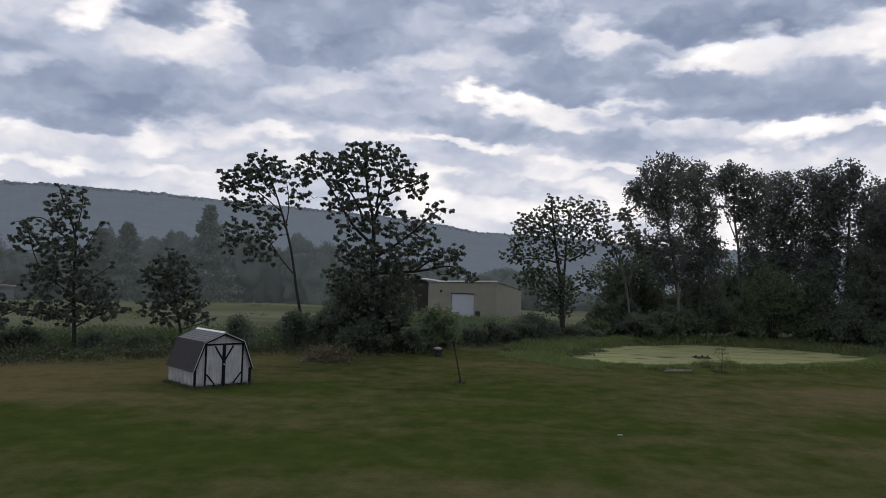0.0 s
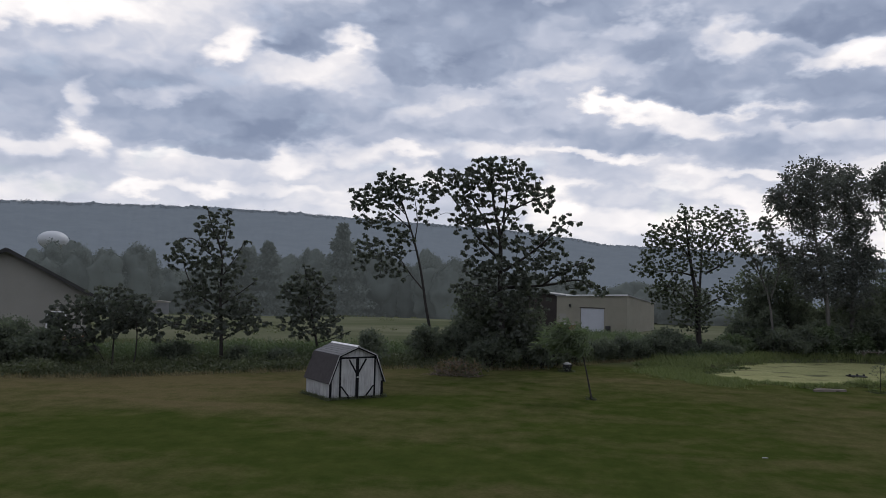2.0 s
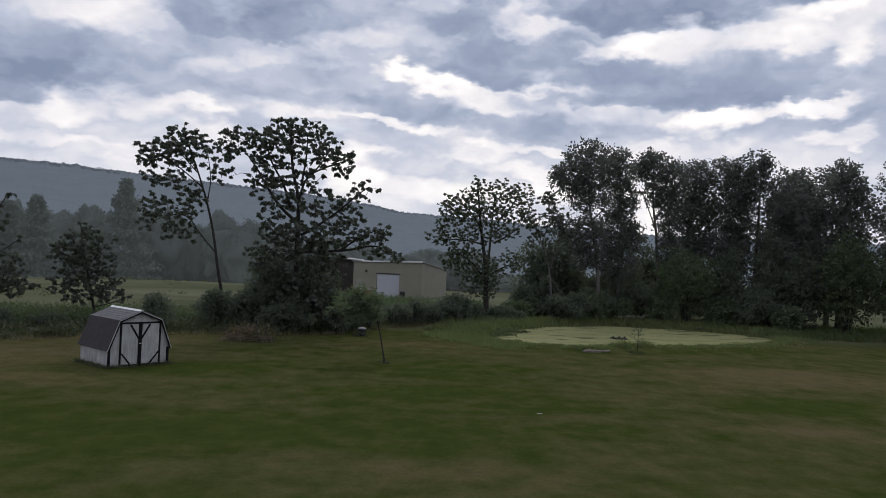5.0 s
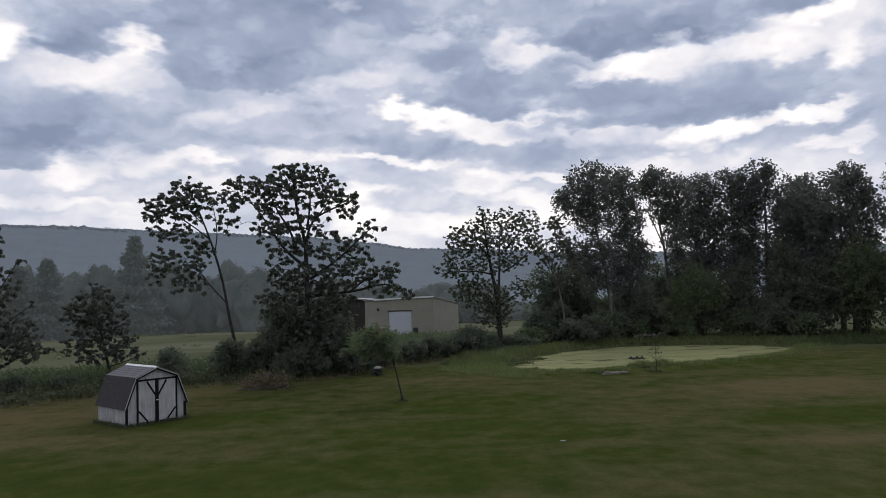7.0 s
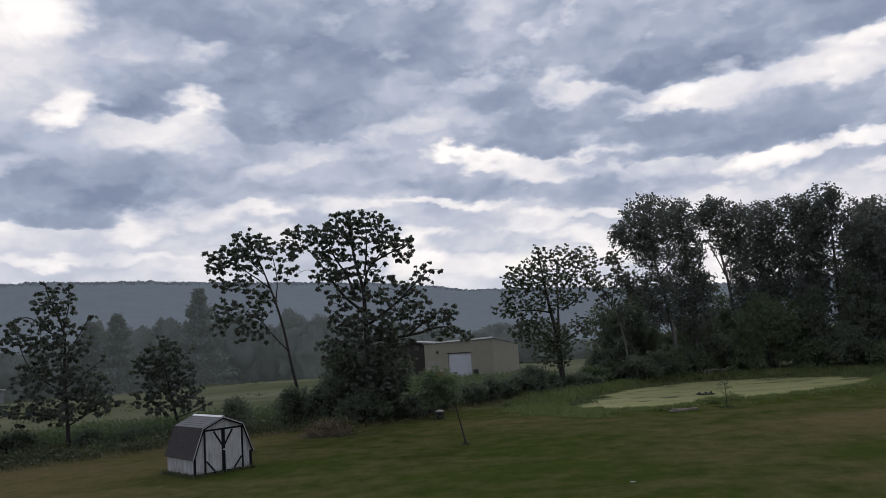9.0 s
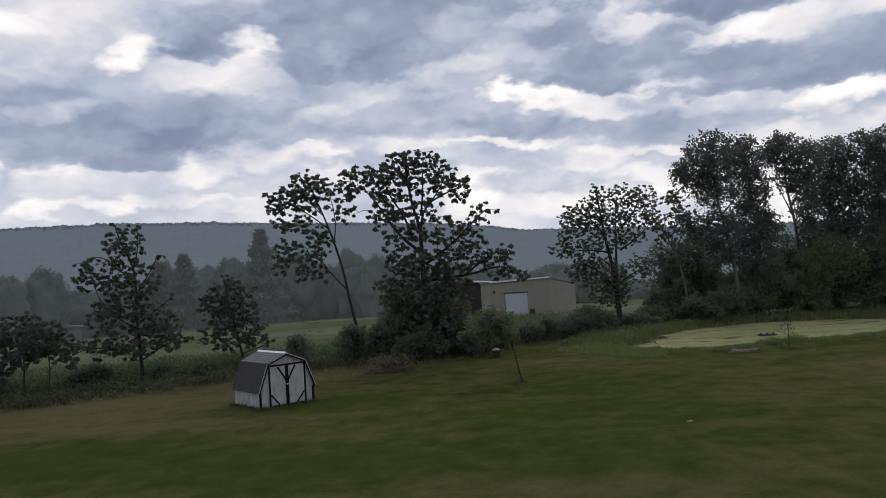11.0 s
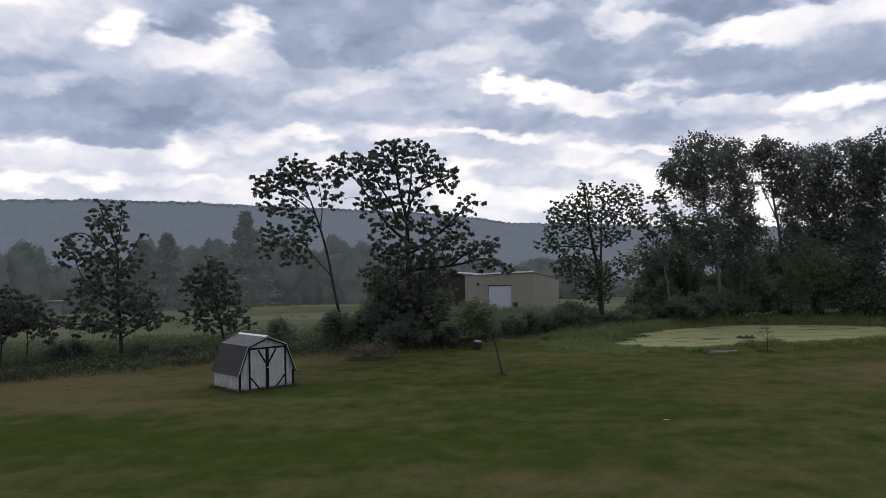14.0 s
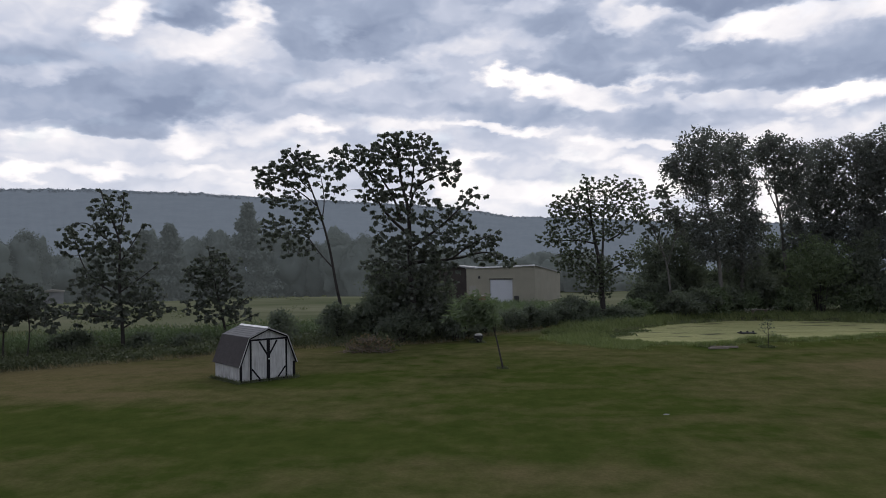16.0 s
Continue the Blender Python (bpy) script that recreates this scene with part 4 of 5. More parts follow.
    part("door_sill", box((x0 - 0.04, -0.04, 0.02), (x1 + 0.04, 0.0, 0.1)), PAINT_BLACK, ob)


make_shed()


def make_garage():
    """Block-walled outbuilding across the meadow, its roof falling to the back."""
    th = radians(-20)
    w, d = 8.45, 12.0
    x, y = 6.2 - w * math.cos(th), 87.2 - w * math.sin(th)
    ob = thing("outbuilding", "low tan outbuilding with a white overhead door beyond the hedge", "building", (x, y, land(2, 89) - 0.15), -20.0)
    hl, h, hb = 4.25, 4.5, 3.5
    dx0, dx1, dh = 2.95, 5.75, 2.95
    part("front_wall", box((0, 0, 0), (dx0, 0.25, hl)), CONCRETE, ob)
    part("front_wall", box((dx1, 0, 0), (w, 0.25, hl)), CONCRETE, ob)
    part("front_wall", box((dx0, 0, dh), (dx1, 0.25, hl)), CONCRETE, ob)
    part("gable", prism([(0, hl), (w, hl), (w, h)], 0.0, 0.25), CONCRETE, ob)
    for xx, ha in ((0.0, hl), (w - 0.25, h)):
        bm = box((xx, 0.25, 0), (xx + 0.25, d, ha))
        for v in bm.verts:
            if v.co.y > 1 and v.co.z > 1:
                v.co.z = hb
        part("side_wall", bm, CONCRETE, ob)
    part("back_wall", box((0.25, d - 0.25, 0), (w - 0.25, d, hb)), CONCRETE, ob)
    bm = box((-0.12, -0.15, 0), (w + 0.12, d + 0.15, 0.12))
    for v in bm.verts:
        v.co.z += hb if v.co.y > 1 else (h if v.co.x > 1 else hl)
    part("roof", bm, ROOF_METAL, ob, "dull metal roof sheet")
    part("fascia", strip((1.2, hl + 0.11), (w + 0.13, h + 0.07), 0.17, -0.19, -0.152), FASCIA, ob, "pale fascia board")
    door = part("overhead_door", box((dx0 + 0.02, 0.1, 0.02), (dx1 - 0.02, 0.16, dh - 0.02)), DOOR_PAINT, ob, "white overhead door")
    for k in range(4):
        part("door_panel", box((dx0 + 0.06, 0.07, 0.06 + k * 0.72), (dx1 - 0.06, 0.1, 0.06 + k * 0.72 + 0.68)), DOOR_PAINT, door)
    part("door_frame", box((dx0 - 0.1, -0.03, dh), (dx1 + 0.1, 0.0, dh + 0.1)), BARN_BROWN, ob)
    part("side_door", box((0.35, -0.03, 0.1), (1.2, 0.0, 2.2)), SIDING, ob, "pale walk-in door")
    part("wall_lamp", box((1.55, -0.14, 3.05), (1.75, 0.0, 3.35)), DARK_THING, ob)
    return ob


make_garage()


def make_barn():
    ob = thing("barn", "dark brown low barn with a shallow metal roof", "building", (-9.0, 103.0, land(-5, 104) - 0.3), -6.0)
    w, d, h, pk = 11.0, 9.0, 4.05, 4.6
    part("body", prism([(0, 0), (w, 0), (w, h), (w * .5, pk), (0, h)], 0, d), BARN_BROWN, ob)
    part("roof_slope", strip((-0.4, h + 0.0), (w * .5, pk + 0.1), 0.12, -0.4, d + 0.4), ROOF_METAL, ob)
    part("roof_slope", strip((w * .5, pk + 0.1), (w + 0.4, h + 0.0), 0.12, -0.4, d + 0.4), ROOF_METAL, ob)
    part("fascia", strip((w * .5, pk + 0.06), (w + 0.4, h - 0.04), 0.12, -0.45, -0.41), ROOF_METAL, ob)


make_barn()


def make_house():
    """Neighbour's house: gable end with lap siding over a brick base."""
    ob = thing("house", "tan lap-sided house with dark gable roof and brick base", "house", (-37.4, 44.5, land(-37, 44) - 0.1), 42.0)
    hw, d, eave, pk = 5.1, 11.0, 3.85, 6.75
    brick, t = 0.95, 0.25
    # gable wall of lapped boards
    z, k = brick, 0
    body = part("gable_wall", prism([(-hw, brick), (hw, brick), (hw, eave), (0, pk - 0.05), (-hw, eave)], 0.06, t), SIDING, ob)
    while z < pk - 0.25:
        z1 = min(z + 0.16, pk - 0.1)
        x1 = hw if z1 <= eave else hw * (pk - z1) / (pk - eave)
        bm = bmesh.new()
        q = [(-x1, 0.03, z), (x1, 0.03, z), (x1, 0.055, z1 - 0.004), (-x1, 0.055, z1 - 0.004)]
        f = [bm.verts.new(p) for p in q] + [bm.verts.new((p[0], 0.062, p[2])) for p in q]
        bm.faces.new(f[:4]), bm.faces.new(f[7:3:-1])
        for i in range(4):
            bm.faces.new((f[i], f[4 + i], f[4 + (i + 1) % 4], f[(i + 1) % 4]))
        bmesh.ops.recalc_face_normals(bm, faces=bm.faces[:])
        part("siding_board", bm, SIDING, body)
        z += 0.16
    part("side_wall", box((hw - t, t, brick), (hw, d, eave)), SIDING, ob)
    part("side_wall", box((-hw, t, brick), (-hw + t, d, eave)), SIDING, ob)
    part("back_wall", prism([(-hw, brick), (hw, brick), (hw, eave), (0, pk - 0.05), (-hw, eave)], d, d + t), SIDING, ob)
    part("brick_base", box((-hw - 0.02, -0.02, 0), (hw + 0.02, d + t, brick)), BRICK_RED, ob, "red brick base")
    part("ledge", box((-hw - 0.05, -0.06, brick), (hw + 0.05, 0.03, brick + 0.06)), FASCIA, ob)
    for s in (-1, 1):
        part("roof_slope", strip((s * (hw + 0.45), eave - 0.16), (0, pk + 0.03), 0.2, -0.5, d + 0.7), ROOF_DARK, ob, "dark shingle roof slope")
        part("barge_board", strip((s * (hw + 0.45), eave - 0.2), (0, pk - 0.02), 0.2, -0.55, -0.505), ROOF_DARK, ob, "dark barge board")
    for x in (3.2, -2.0):
        win = part("window", box((x - 0.62, -0.02, 1.35), (x + 0.62, 0.028, 2.65)), FASCIA, ob, "white-framed window")
        for a in (-0.28, 0.28):
            part("pane", box((x + a - 0.24, -0.035, 1.45), (x + a + 0.24, -0.021, 2.55)), GLASS, win, "dark pane")
        part("window_sill", box((x - 0.7, -0.09, 1.27), (x + 0.7, 0.03, 1.345)), FASCIA, win)


make_house()


def make_tower():
    """Water tower beyond the woods."""
    x, y = -385.0, 505.0
    ob = thing("water_tower", "pale rounded water tower tank rising behind hazy trees", "tower", (x, y, land(x, y) - 2.0))
    zc = 42.6
    prof = [(0.3, zc - 7.6)] + [(10.6 * math.cos(radians(a)), zc + (6.6 if a > 0 else 7.6) * math.sin(radians(a))) for a in range(-75, 90, 11)] + [(0.2, zc + 6.65)]
    v, f = lathe(prof, 28)
    mesh_ob("tank", v, f, TANK_WHITE, ob, smooth=True)
    v, f = lathe([(3.2, -1), (2.2, 6), (2.0, zc - 10), (3.5, zc - 7.2)], 16)
    mesh_ob("stem", v, f, TANK_WHITE, ob, smooth=True)


make_tower()


def make_far_shed():
    ob = thing("far_shed", "long low pale roofed shed across the meadow", "shed", (-106.0, 175.6, land(-104, 177) - 0.1), 30.0)
    part("walls", box((0, 0, 0), (5, 4, 4.5)), ROOF_METAL, ob)
    part("roof", prism([(-0.3, 4.48), (5.3, 4.48), (5.3, 4.75), (2.5, 5.0), (-0.3, 4.75)], -0.3, 4.3), SIDING, ob, "pale metal roof")


make_far_shed()

# ---------------------------------------------------------------- trees of the boundary
tree("shade_tree", "tall open-crowned broadleaf tree with dark forked limbs", (-4.16, 46.0), [
    [(0, 0), (0, 2.4), (-.2, 4.4), (-.2, 6.8), (-.2, 8.2), (-.7, 9.9), (-.9, 12.2)],
    [(-.2, 6.6), (-1.5, 7.7), (-2.4, 9.0), (-3.2, 10.2), (-4.2, 11.4)],
    [(-.7, 7.5), (-1.1, 8.9), (-2.0, 10.3), (-2.4, 11.6)],
    [(-.2, 6.8), (-.2, 9.1), (.6, 10.1), (1.4, 11.5)],
    [(.3, 9.6), (1.7, 10.2), (2.7, 10.5)],
    [(-.1, 8.9), (.1, 10.6), (.1, 12.1)],
    [(0, 5.9), (1.8, 7.1), (3.0, 8.2), (3.8, 8.9)],
    [(0, 4.9), (2.8, 5.1), (4.5, 5.6), (5.8, 5.1)],
    [(2.4, 5.1), (3.6, 6.0), (4.8, 6.5)],
    [(-.2, 4.4), (-1.2, 5.1), (-2.3, 4.9)]], 0.24, seed=4, each=17.0, size=0.2, per=13, loose=1.45, gap=0.27, crown=[
        (-4.3, 11.2, 1.0, .9, 1.5), (-4.7, 9.8, .6, .8), (-2.6, 11.3, 1.0, .9, 1.5), (-1.2, 11.9, 1.1, 1.1, 1.5), (.1, 12.0, 1.0, .9, 1.5), (1.3, 11.3, .9, 1.0, 1.4),
        (2.4, 10.5, .7, .8, 1.2), (-.2, 10.3, 1.5, .9, .8), (-2.2, 9.8, 1.1, 1.1), (-2.9, 8.8, .6, .7, .8), (-.9, 8.8, 1.0, .8, .8), (1.0, 9.1, 1.0, .6, .5),
        (3.4, 8.8, .9, .6, .8), (2.8, 7.7, .8, .7), (1.4, 7.9, 1.2, .7, .9), (0, 7.7, .9, .7), (-1.6, 7.5, 1.0, .8)] + [
        (-1.8, 6.3, .8, .7), (-.3, 6.1, 1.5, .9, 1.7), (2.0, 6.2, 1.4, .9, 1.5), (4.0, 6.3, .9, .8), (4.9, 6.3, .5, .6), (5.8, 5.0, .5, .3), (4.4, 5.2, .9, .4),
        (-.7, 4.6, 2.1, 1.1, 1.7), (.6, 2.8, 1.5, 1.3, 1.6), (1.4, 4.4, 1.2, .9, 1.4)])
tree("slender_tree", "slender leaning broadleaf tree with an open crown", (-8.7, 49.0), [
    [(-.1, 0), (-.7, 2.9), (-1.2, 5.7), (-1.7, 7.9), (-2.2, 9.3), (-2.8, 10.8), (-3.3, 12.1)],
    [(-1.1, 4.7), (-2.1, 5.7), (-2.9, 6.8), (-3.8, 7.1), (-5.2, 6.7)],
    [(-2.0, 8.7), (-3.0, 9.6), (-4.4, 10.6), (-5.6, 10.8)],
    [(-1.7, 7.9), (-1.5, 9.3), (-2.0, 11.4)],
    [(-2.4, 9.7), (-3.6, 10.9), (-4.2, 11.5)]], 0.125, seed=9, each=17.5, size=0.2, per=13, loose=1.45, gap=0.27, crown=[
        (-4.7, 10.9, 1.4, .8, 1.6), (-3.4, 11.7, 1.2, .9, 1.7), (-2.1, 11.4, .6, .8, 1.3), (-5.5, 10.1, .6, .5, 1.2), (-3.1, 10.5, .9, .7, 1.4), (-4.2, 9.2, 1.3, .6, 1.2),
        (-5.1, 7.5, .7, .8, .9), (-3.8, 7.1, 1.6, .8), (-3.3, 5.9, 1.1, .5), (-2.6, 8.2, .9, .8), (-1.5, 9.8, .3, .5, .8), (-5.4, 6.2, .6, .4, .7)])
tree("young_tree", "young upright broadleaf tree with sparse lower branches", (-20.05, 41.1), [
    [(0, 0), (-.1, 1.5), (-.1, 3.2), (-.2, 5.0), (-.2, 6.6), (-.9, 8.3), (-1.2, 9.2)],
    [(0, 1.5), (.9, 2.1), (1.8, 2.5), (2.4, 2.6)],
    [(-.1, 1.9), (-1.5, 2.2), (-2.8, 2.4), (-4.0, 1.9)],
    [(-.1, 3.2), (-1.4, 3.9), (-2.8, 5.0), (-3.5, 7.2)],
    [(-.1, 3.5), (.8, 4.2), (1.6, 5.0)],
    [(-.2, 5.0), (.4, 6.1), (1.0, 7.3)],
    [(-.2, 6.1), (-1.4, 6.7), (-2.1, 7.5), (-3.0, 7.3)],
    [(-.2, 6.8), (-.1, 8.1), (-.2, 9.1)]], 0.14, seed=14, each=19.0, crown=[
        (-.8, 7.9, 1.1, 1.4), (-.4, 6.0, 1.7, 1.2), (-2.7, 6.5, 1.1, 1.0), (-.9, 4.2, 2.1, 1.3), (-.8, 2.5, 3.2, .9), (1.2, 3.2, 1.3, 1.0)])
tree("young_tree", "small leafy broadleaf tree behind the shed", (-15.8, 46.0), [
    [(0, 0), (-.3, 1.5), (-.6, 3.3), (-1.0, 4.9), (-1.2, 6.0)],
    [(-.3, 1.5), (-1.7, 2.2), (-2.8, 2.4)],
    [(-.4, 1.9), (.7, 2.4), (1.3, 2.9)],
    [(-.6, 3.3), (-1.8, 4.0), (-2.9, 4.6)],
    [(-.6, 3.5), (.2, 4.4), (.7, 4.9)],
    [(-.2, 1.1), (1.1, 1.5), (1.6, 1.8)]], 0.11, seed=21, each=19.0, crown=[
        (-.9, 4.7, 1.4, 1.4), (-1.8, 4.1, 1.2, 1.1), (.3, 3.7, .9, 1.0), (-.9, 2.4, 2.0, 1.1), (.8, 1.9, .8, .7)])
tree("small_tree", "low spreading tree with several thin stems in the hedge", (-24.4, 37.2), [
    [(0, 0), (-.1, .9), (0, 2.3), (-.2, 3.4)],
    [(0, 1.6), (-1.2, 2.6), (-2.4, 2.9)],
    [(-.3, 0), (-.6, 1.2), (-1.2, 2.4)],
    [(0, 2.1), (1.2, 3.0), (1.8, 3.3)]], 0.08, seed=31, size=0.18, per=16, each=22.0, loose=1.3, crown=[
        (-2.6, 3.0, 1.2, .8), (-1.2, 3.4, 1.3, .8), (.2, 3.8, 1.3, .8), (-.6, 2.5, 1.6, .8), (-3.4, 2.1, 1.0, .8), (1.2, 3.0, 1.0, .8), (-2.2, 1.5, 1.2, .7)])
tree("small_tree", "low spreading tree with a thin crooked stem", (-22.75, 36.4), [
    [(0, 0), (.1, .9), (.2, 2.2), (.1, 3.0)],
    [(.1, 1.6), (.8, 2.3), (1.3, 2.6)]], 0.06, seed=33, size=0.18, per=16, each=22.0, loose=1.3, crown=[
        (0, 3.5, 1.1, .7), (.9, 3.0, .9, .7), (1.1, 2.0, .5, .5), (-.7, 2.8, .9, .7)])
tree("field_tree", "broad green tree with several low forks beside the outbuilding", (9.6, 60.0), [
    [(.1, 0), (-.1, 3.0), (-.2, 4.7), (-.5, 6.4), (-.8, 8.1), (-1.1, 11.0)],
    [(0, 1.8), (.2, 4.7), (.5, 6.7), (.7, 8.6), (1.0, 10.8)],
    [(-.5, 6.2), (-1.7, 6.5), (-3.8, 6.5)],
    [(-.6, 7.3), (-1.5, 8.6), (-2.8, 9.6)],
    [(.5, 6.4), (1.8, 7.1), (3.2, 8.4)],
    [(.7, 8.2), (2.0, 9.5), (2.6, 11.0)],
    [(-.1, 3.2), (-1.2, 4.7), (-2.6, 5.4)],
    [(0, 3.6), (1.2, 4.4), (2.2, 4.8)]], 0.26, leaf=LEAF_FIELD, seed=41, size=0.145, per=13, each=33.0, loose=1.5, gap=0.22, crown=[
        (-2.9, 9.2, 1.1, .9, 1.3), (-1.5, 9.5, 1.2, 1.0, 1.3), (-1.1, 10.8, .5, .8, 1.2), (.8, 10.6, 1.1, .8, 1.4), (2.5, 10.6, .9, .7, 1.3), (-3.6, 7.7, .7, .6, 1.2),
        (-3.8, 6.7, 1.1, .6, 1.2), (-2.0, 8.1, 1.3, .9, 1.2), (0, 8.6, 1.2, 1.1), (2.0, 9.1, 1.4, 1.1, 1.2), (3.2, 8.7, .6, .9, .9), (-2.0, 6.6, 1.2, .5),
        (0, 6.9, 1.0, .6), (1.6, 7.3, 1.0, .6), (-1.6, 4.7, 1.7, 1.1, 1.5), (-2.6, 5.2, 1.0, .8, 1.2), (.2, 3.9, 1.2, .9, 1.3), (1.8, 4.8, 1.1, .9), (-.6, 2.9, 1.4, .9, 1.3)])
tree("bare_tree", "half-bare pale leaning tree with few leaves", (15.5, 62.0), [
    [(0, 0), (-.2, 4.0), (-1.0, 6.6), (-1.8, 8.0)],
    [(-1.0, 6.6), (-.4, 9.4), (-.9, 10.0)],
    [(-.2, 4.6), (1.0, 8.0), (.2, 10.3)]], 0.13, bark=BARK_PALE, seed=44, side=12, reach=1.9, start=0.4, per=7, size=0.2)


def sapling():
    """A newly planted tree with fine foliage blown to one side."""
    rng = np.random.default_rng(51)
    ob = thing("sapling", "slim young tree with fine leaves blown over by the wind", "tree", (0.94, 34.1, land(.94, 34.1) - 0.03))
    stem = rounded([(0, 0, 0), (-.12, 0, .6), (-.3, 0, 1.5), (-.55, 0, 2.3), (-1.1, 0.05, 3.0), (-1.7, 0.1, 3.3)], False, 2)
    lines, c = [(stem, 0.055, 0.008)], []
    for k in range(85):
        # sprays that start from the upper stem and stream away, drooping at their ends
        d = unit(rng.normal(size=3)) * rng.uniform(0.2, 1) ** 0.5
        e = np.array((-1.2, 0, 2.65)) + d * np.array((1.1, 0.8, 0.85)) * (1.0 + 0.25 * rng.normal()) + np.array((0, 0, 0.1 + 0.22 * d[0]))
        s = stem[int(np.clip(0.5 + 0.35 * (-e[0] - 0.3) / 2 + rng.uniform(-0.1, 0.1), 0.45, 1) * (len(stem) - 1))]
        mid = (s + e) / 2 + np.array((0, 0, 0.14))
        lines.append((np.array([s, mid, e]), 0.011, 0.004))
        for v in np.linspace(0.3, 1, 8):
            c.append(s * (1 - v) ** 2 + mid * 2 * v * (1 - v) + e * v * v)
    v, f = tubes(lines, 5)
    mesh_ob("trunk", v, f, BARK, ob)
    quads_ob("crown", leaf_quads(c, 0.13, 7, 0.24, wide=0.11, wind=(-1.2, 0, -.2), rng=rng), LEAF_SAPLING, ob)


sapling()

# tall trees beyond the pond
TALL = "tall dark leafy tree with a pale trunk beyond the pond"
for seed, at, limbs, crown in (
        (71, (19.9, 63), [[(0, 0), (-.3, 5.3), (-.8, 7.6), (-1.2, 10.0), (-1.4, 12.3), (-1.2, 14.8)], [(-1.2, 10.0), (-3.0, 11.6), (-4.1, 12.6)],
                          [(-1.0, 8.6), (.6, 10.4), (1.1, 12.2)], [(-.8, 7.6), (-2.6, 8.4), (-4.0, 8.4)]],
         [(-1.4, 13.4, 2.2, 2.4), (-3.3, 12.2, 1.5, 1.5), (-1.5, 10.8, 1.8, 1.6), (-3.8, 8.3, .8, .9), (-1.5, 7.6, 1.8, 1.9), (-1.3, 5.6, 1.4, 1.2)]),
        (72, (22.1, 65), [[(0, 0), (.1, 5.3), (.1, 7.7), (0, 11.3), (-.3, 14.6)], [(.1, 7.7), (1.3, 9.3), (1.8, 11.2)], [(0, 10.1), (-1.2, 12.0), (-1.9, 13.4)]],
         [(-.5, 13.3, 1.9, 2.2), (.1, 10.7, 1.6, 1.9), (-.6, 7.9, 1.9, 2.2), (1.2, 7.7, 1.2, 1.6), (-.2, 5.3, 2.2, 1.6)]),
        (73, (26.4, 66), [[(0, 0), (-.3, 6.5), (-.7, 9.1), (-1.0, 12.3), (-1.0, 15.2)], [(-.7, 9.1), (.8, 11.8), (1.3, 14.2)], [(-.6, 8.6), (-1.6, 10.4), (-2.2, 11.8)],
                          [(-.4, 7.2), (1.2, 9.1)]],
         [(-1.1, 14.3, 1.8, 1.5), (-.6, 12.1, 1.1, 1.7), (.9, 13.0, 1.3, 2.1), (.4, 9.6, 1.0, 2.5), (.7, 6.7, 1.2, 1.7), (-2.0, 13.8, 1.0, 1.0)]),
        (74, (29.7, 68), [[(0, 0), (.1, 6.5), (.1, 9.4), (.6, 12.7), (.9, 15.1)], [(.1, 8.9), (-.8, 11.4)], [(.2, 9.2), (1.9, 11.4)]],
         [(.8, 13.4, 1.6, 2.0), (-.3, 10.7, 1.5, 2.3), (1.2, 10.2, 1.6, 2.7), (.1, 7.0, 2.0, 2.0)]),
        (75, (32.4, 66), [[(0, 0), (.1, 6.8), (0, 10.0), (0, 12.8), (-.2, 15.1)], [(.1, 8.8), (1.4, 11.6), (1.8, 14.5)]],
         [(-.2, 13.8, 1.4, 1.7), (.2, 10.6, 1.8, 2.3), (1.5, 12.8, 1.4, 2.7), (-.6, 7.1, 1.7, 2.2), (1.2, 6.8, 1.5, 2.5)])):
    tree("poplar_tree", TALL, at, limbs, 0.2, LEAF_POPLAR, BARK_PALE, clump=0.26, per=13, size=0.24, seed=seed, crown=crown, each=18.5 if seed < 74 else 20.0, group="tall trees beyond the pond")
for k, (x, y, h, w) in enumerate([(35.6, 66, 17.6, 5.0), (38.6, 65, 15.4, 5.4), (41.3, 62, 16.4, 4.8), (43.6, 58, 15.6, 6.0), (47.0, 60, 16.6, 6.0), (51.0, 57, 16.1, 6.0),
                                  (40.5, 70, 16.5, 6.0), (37.2, 62.5, 13.0, 5.5), (42.5, 66.5, 17.0, 5.5), (45.0, 54.5, 15.2, 6.5), (49.5, 51, 15.5, 6.5)]):
    poplar((x, y), h, w, 60 + k, low=0.14, density=0.95, leaf=LEAF_GREEN if k > 8 else LEAF_POPLAR)

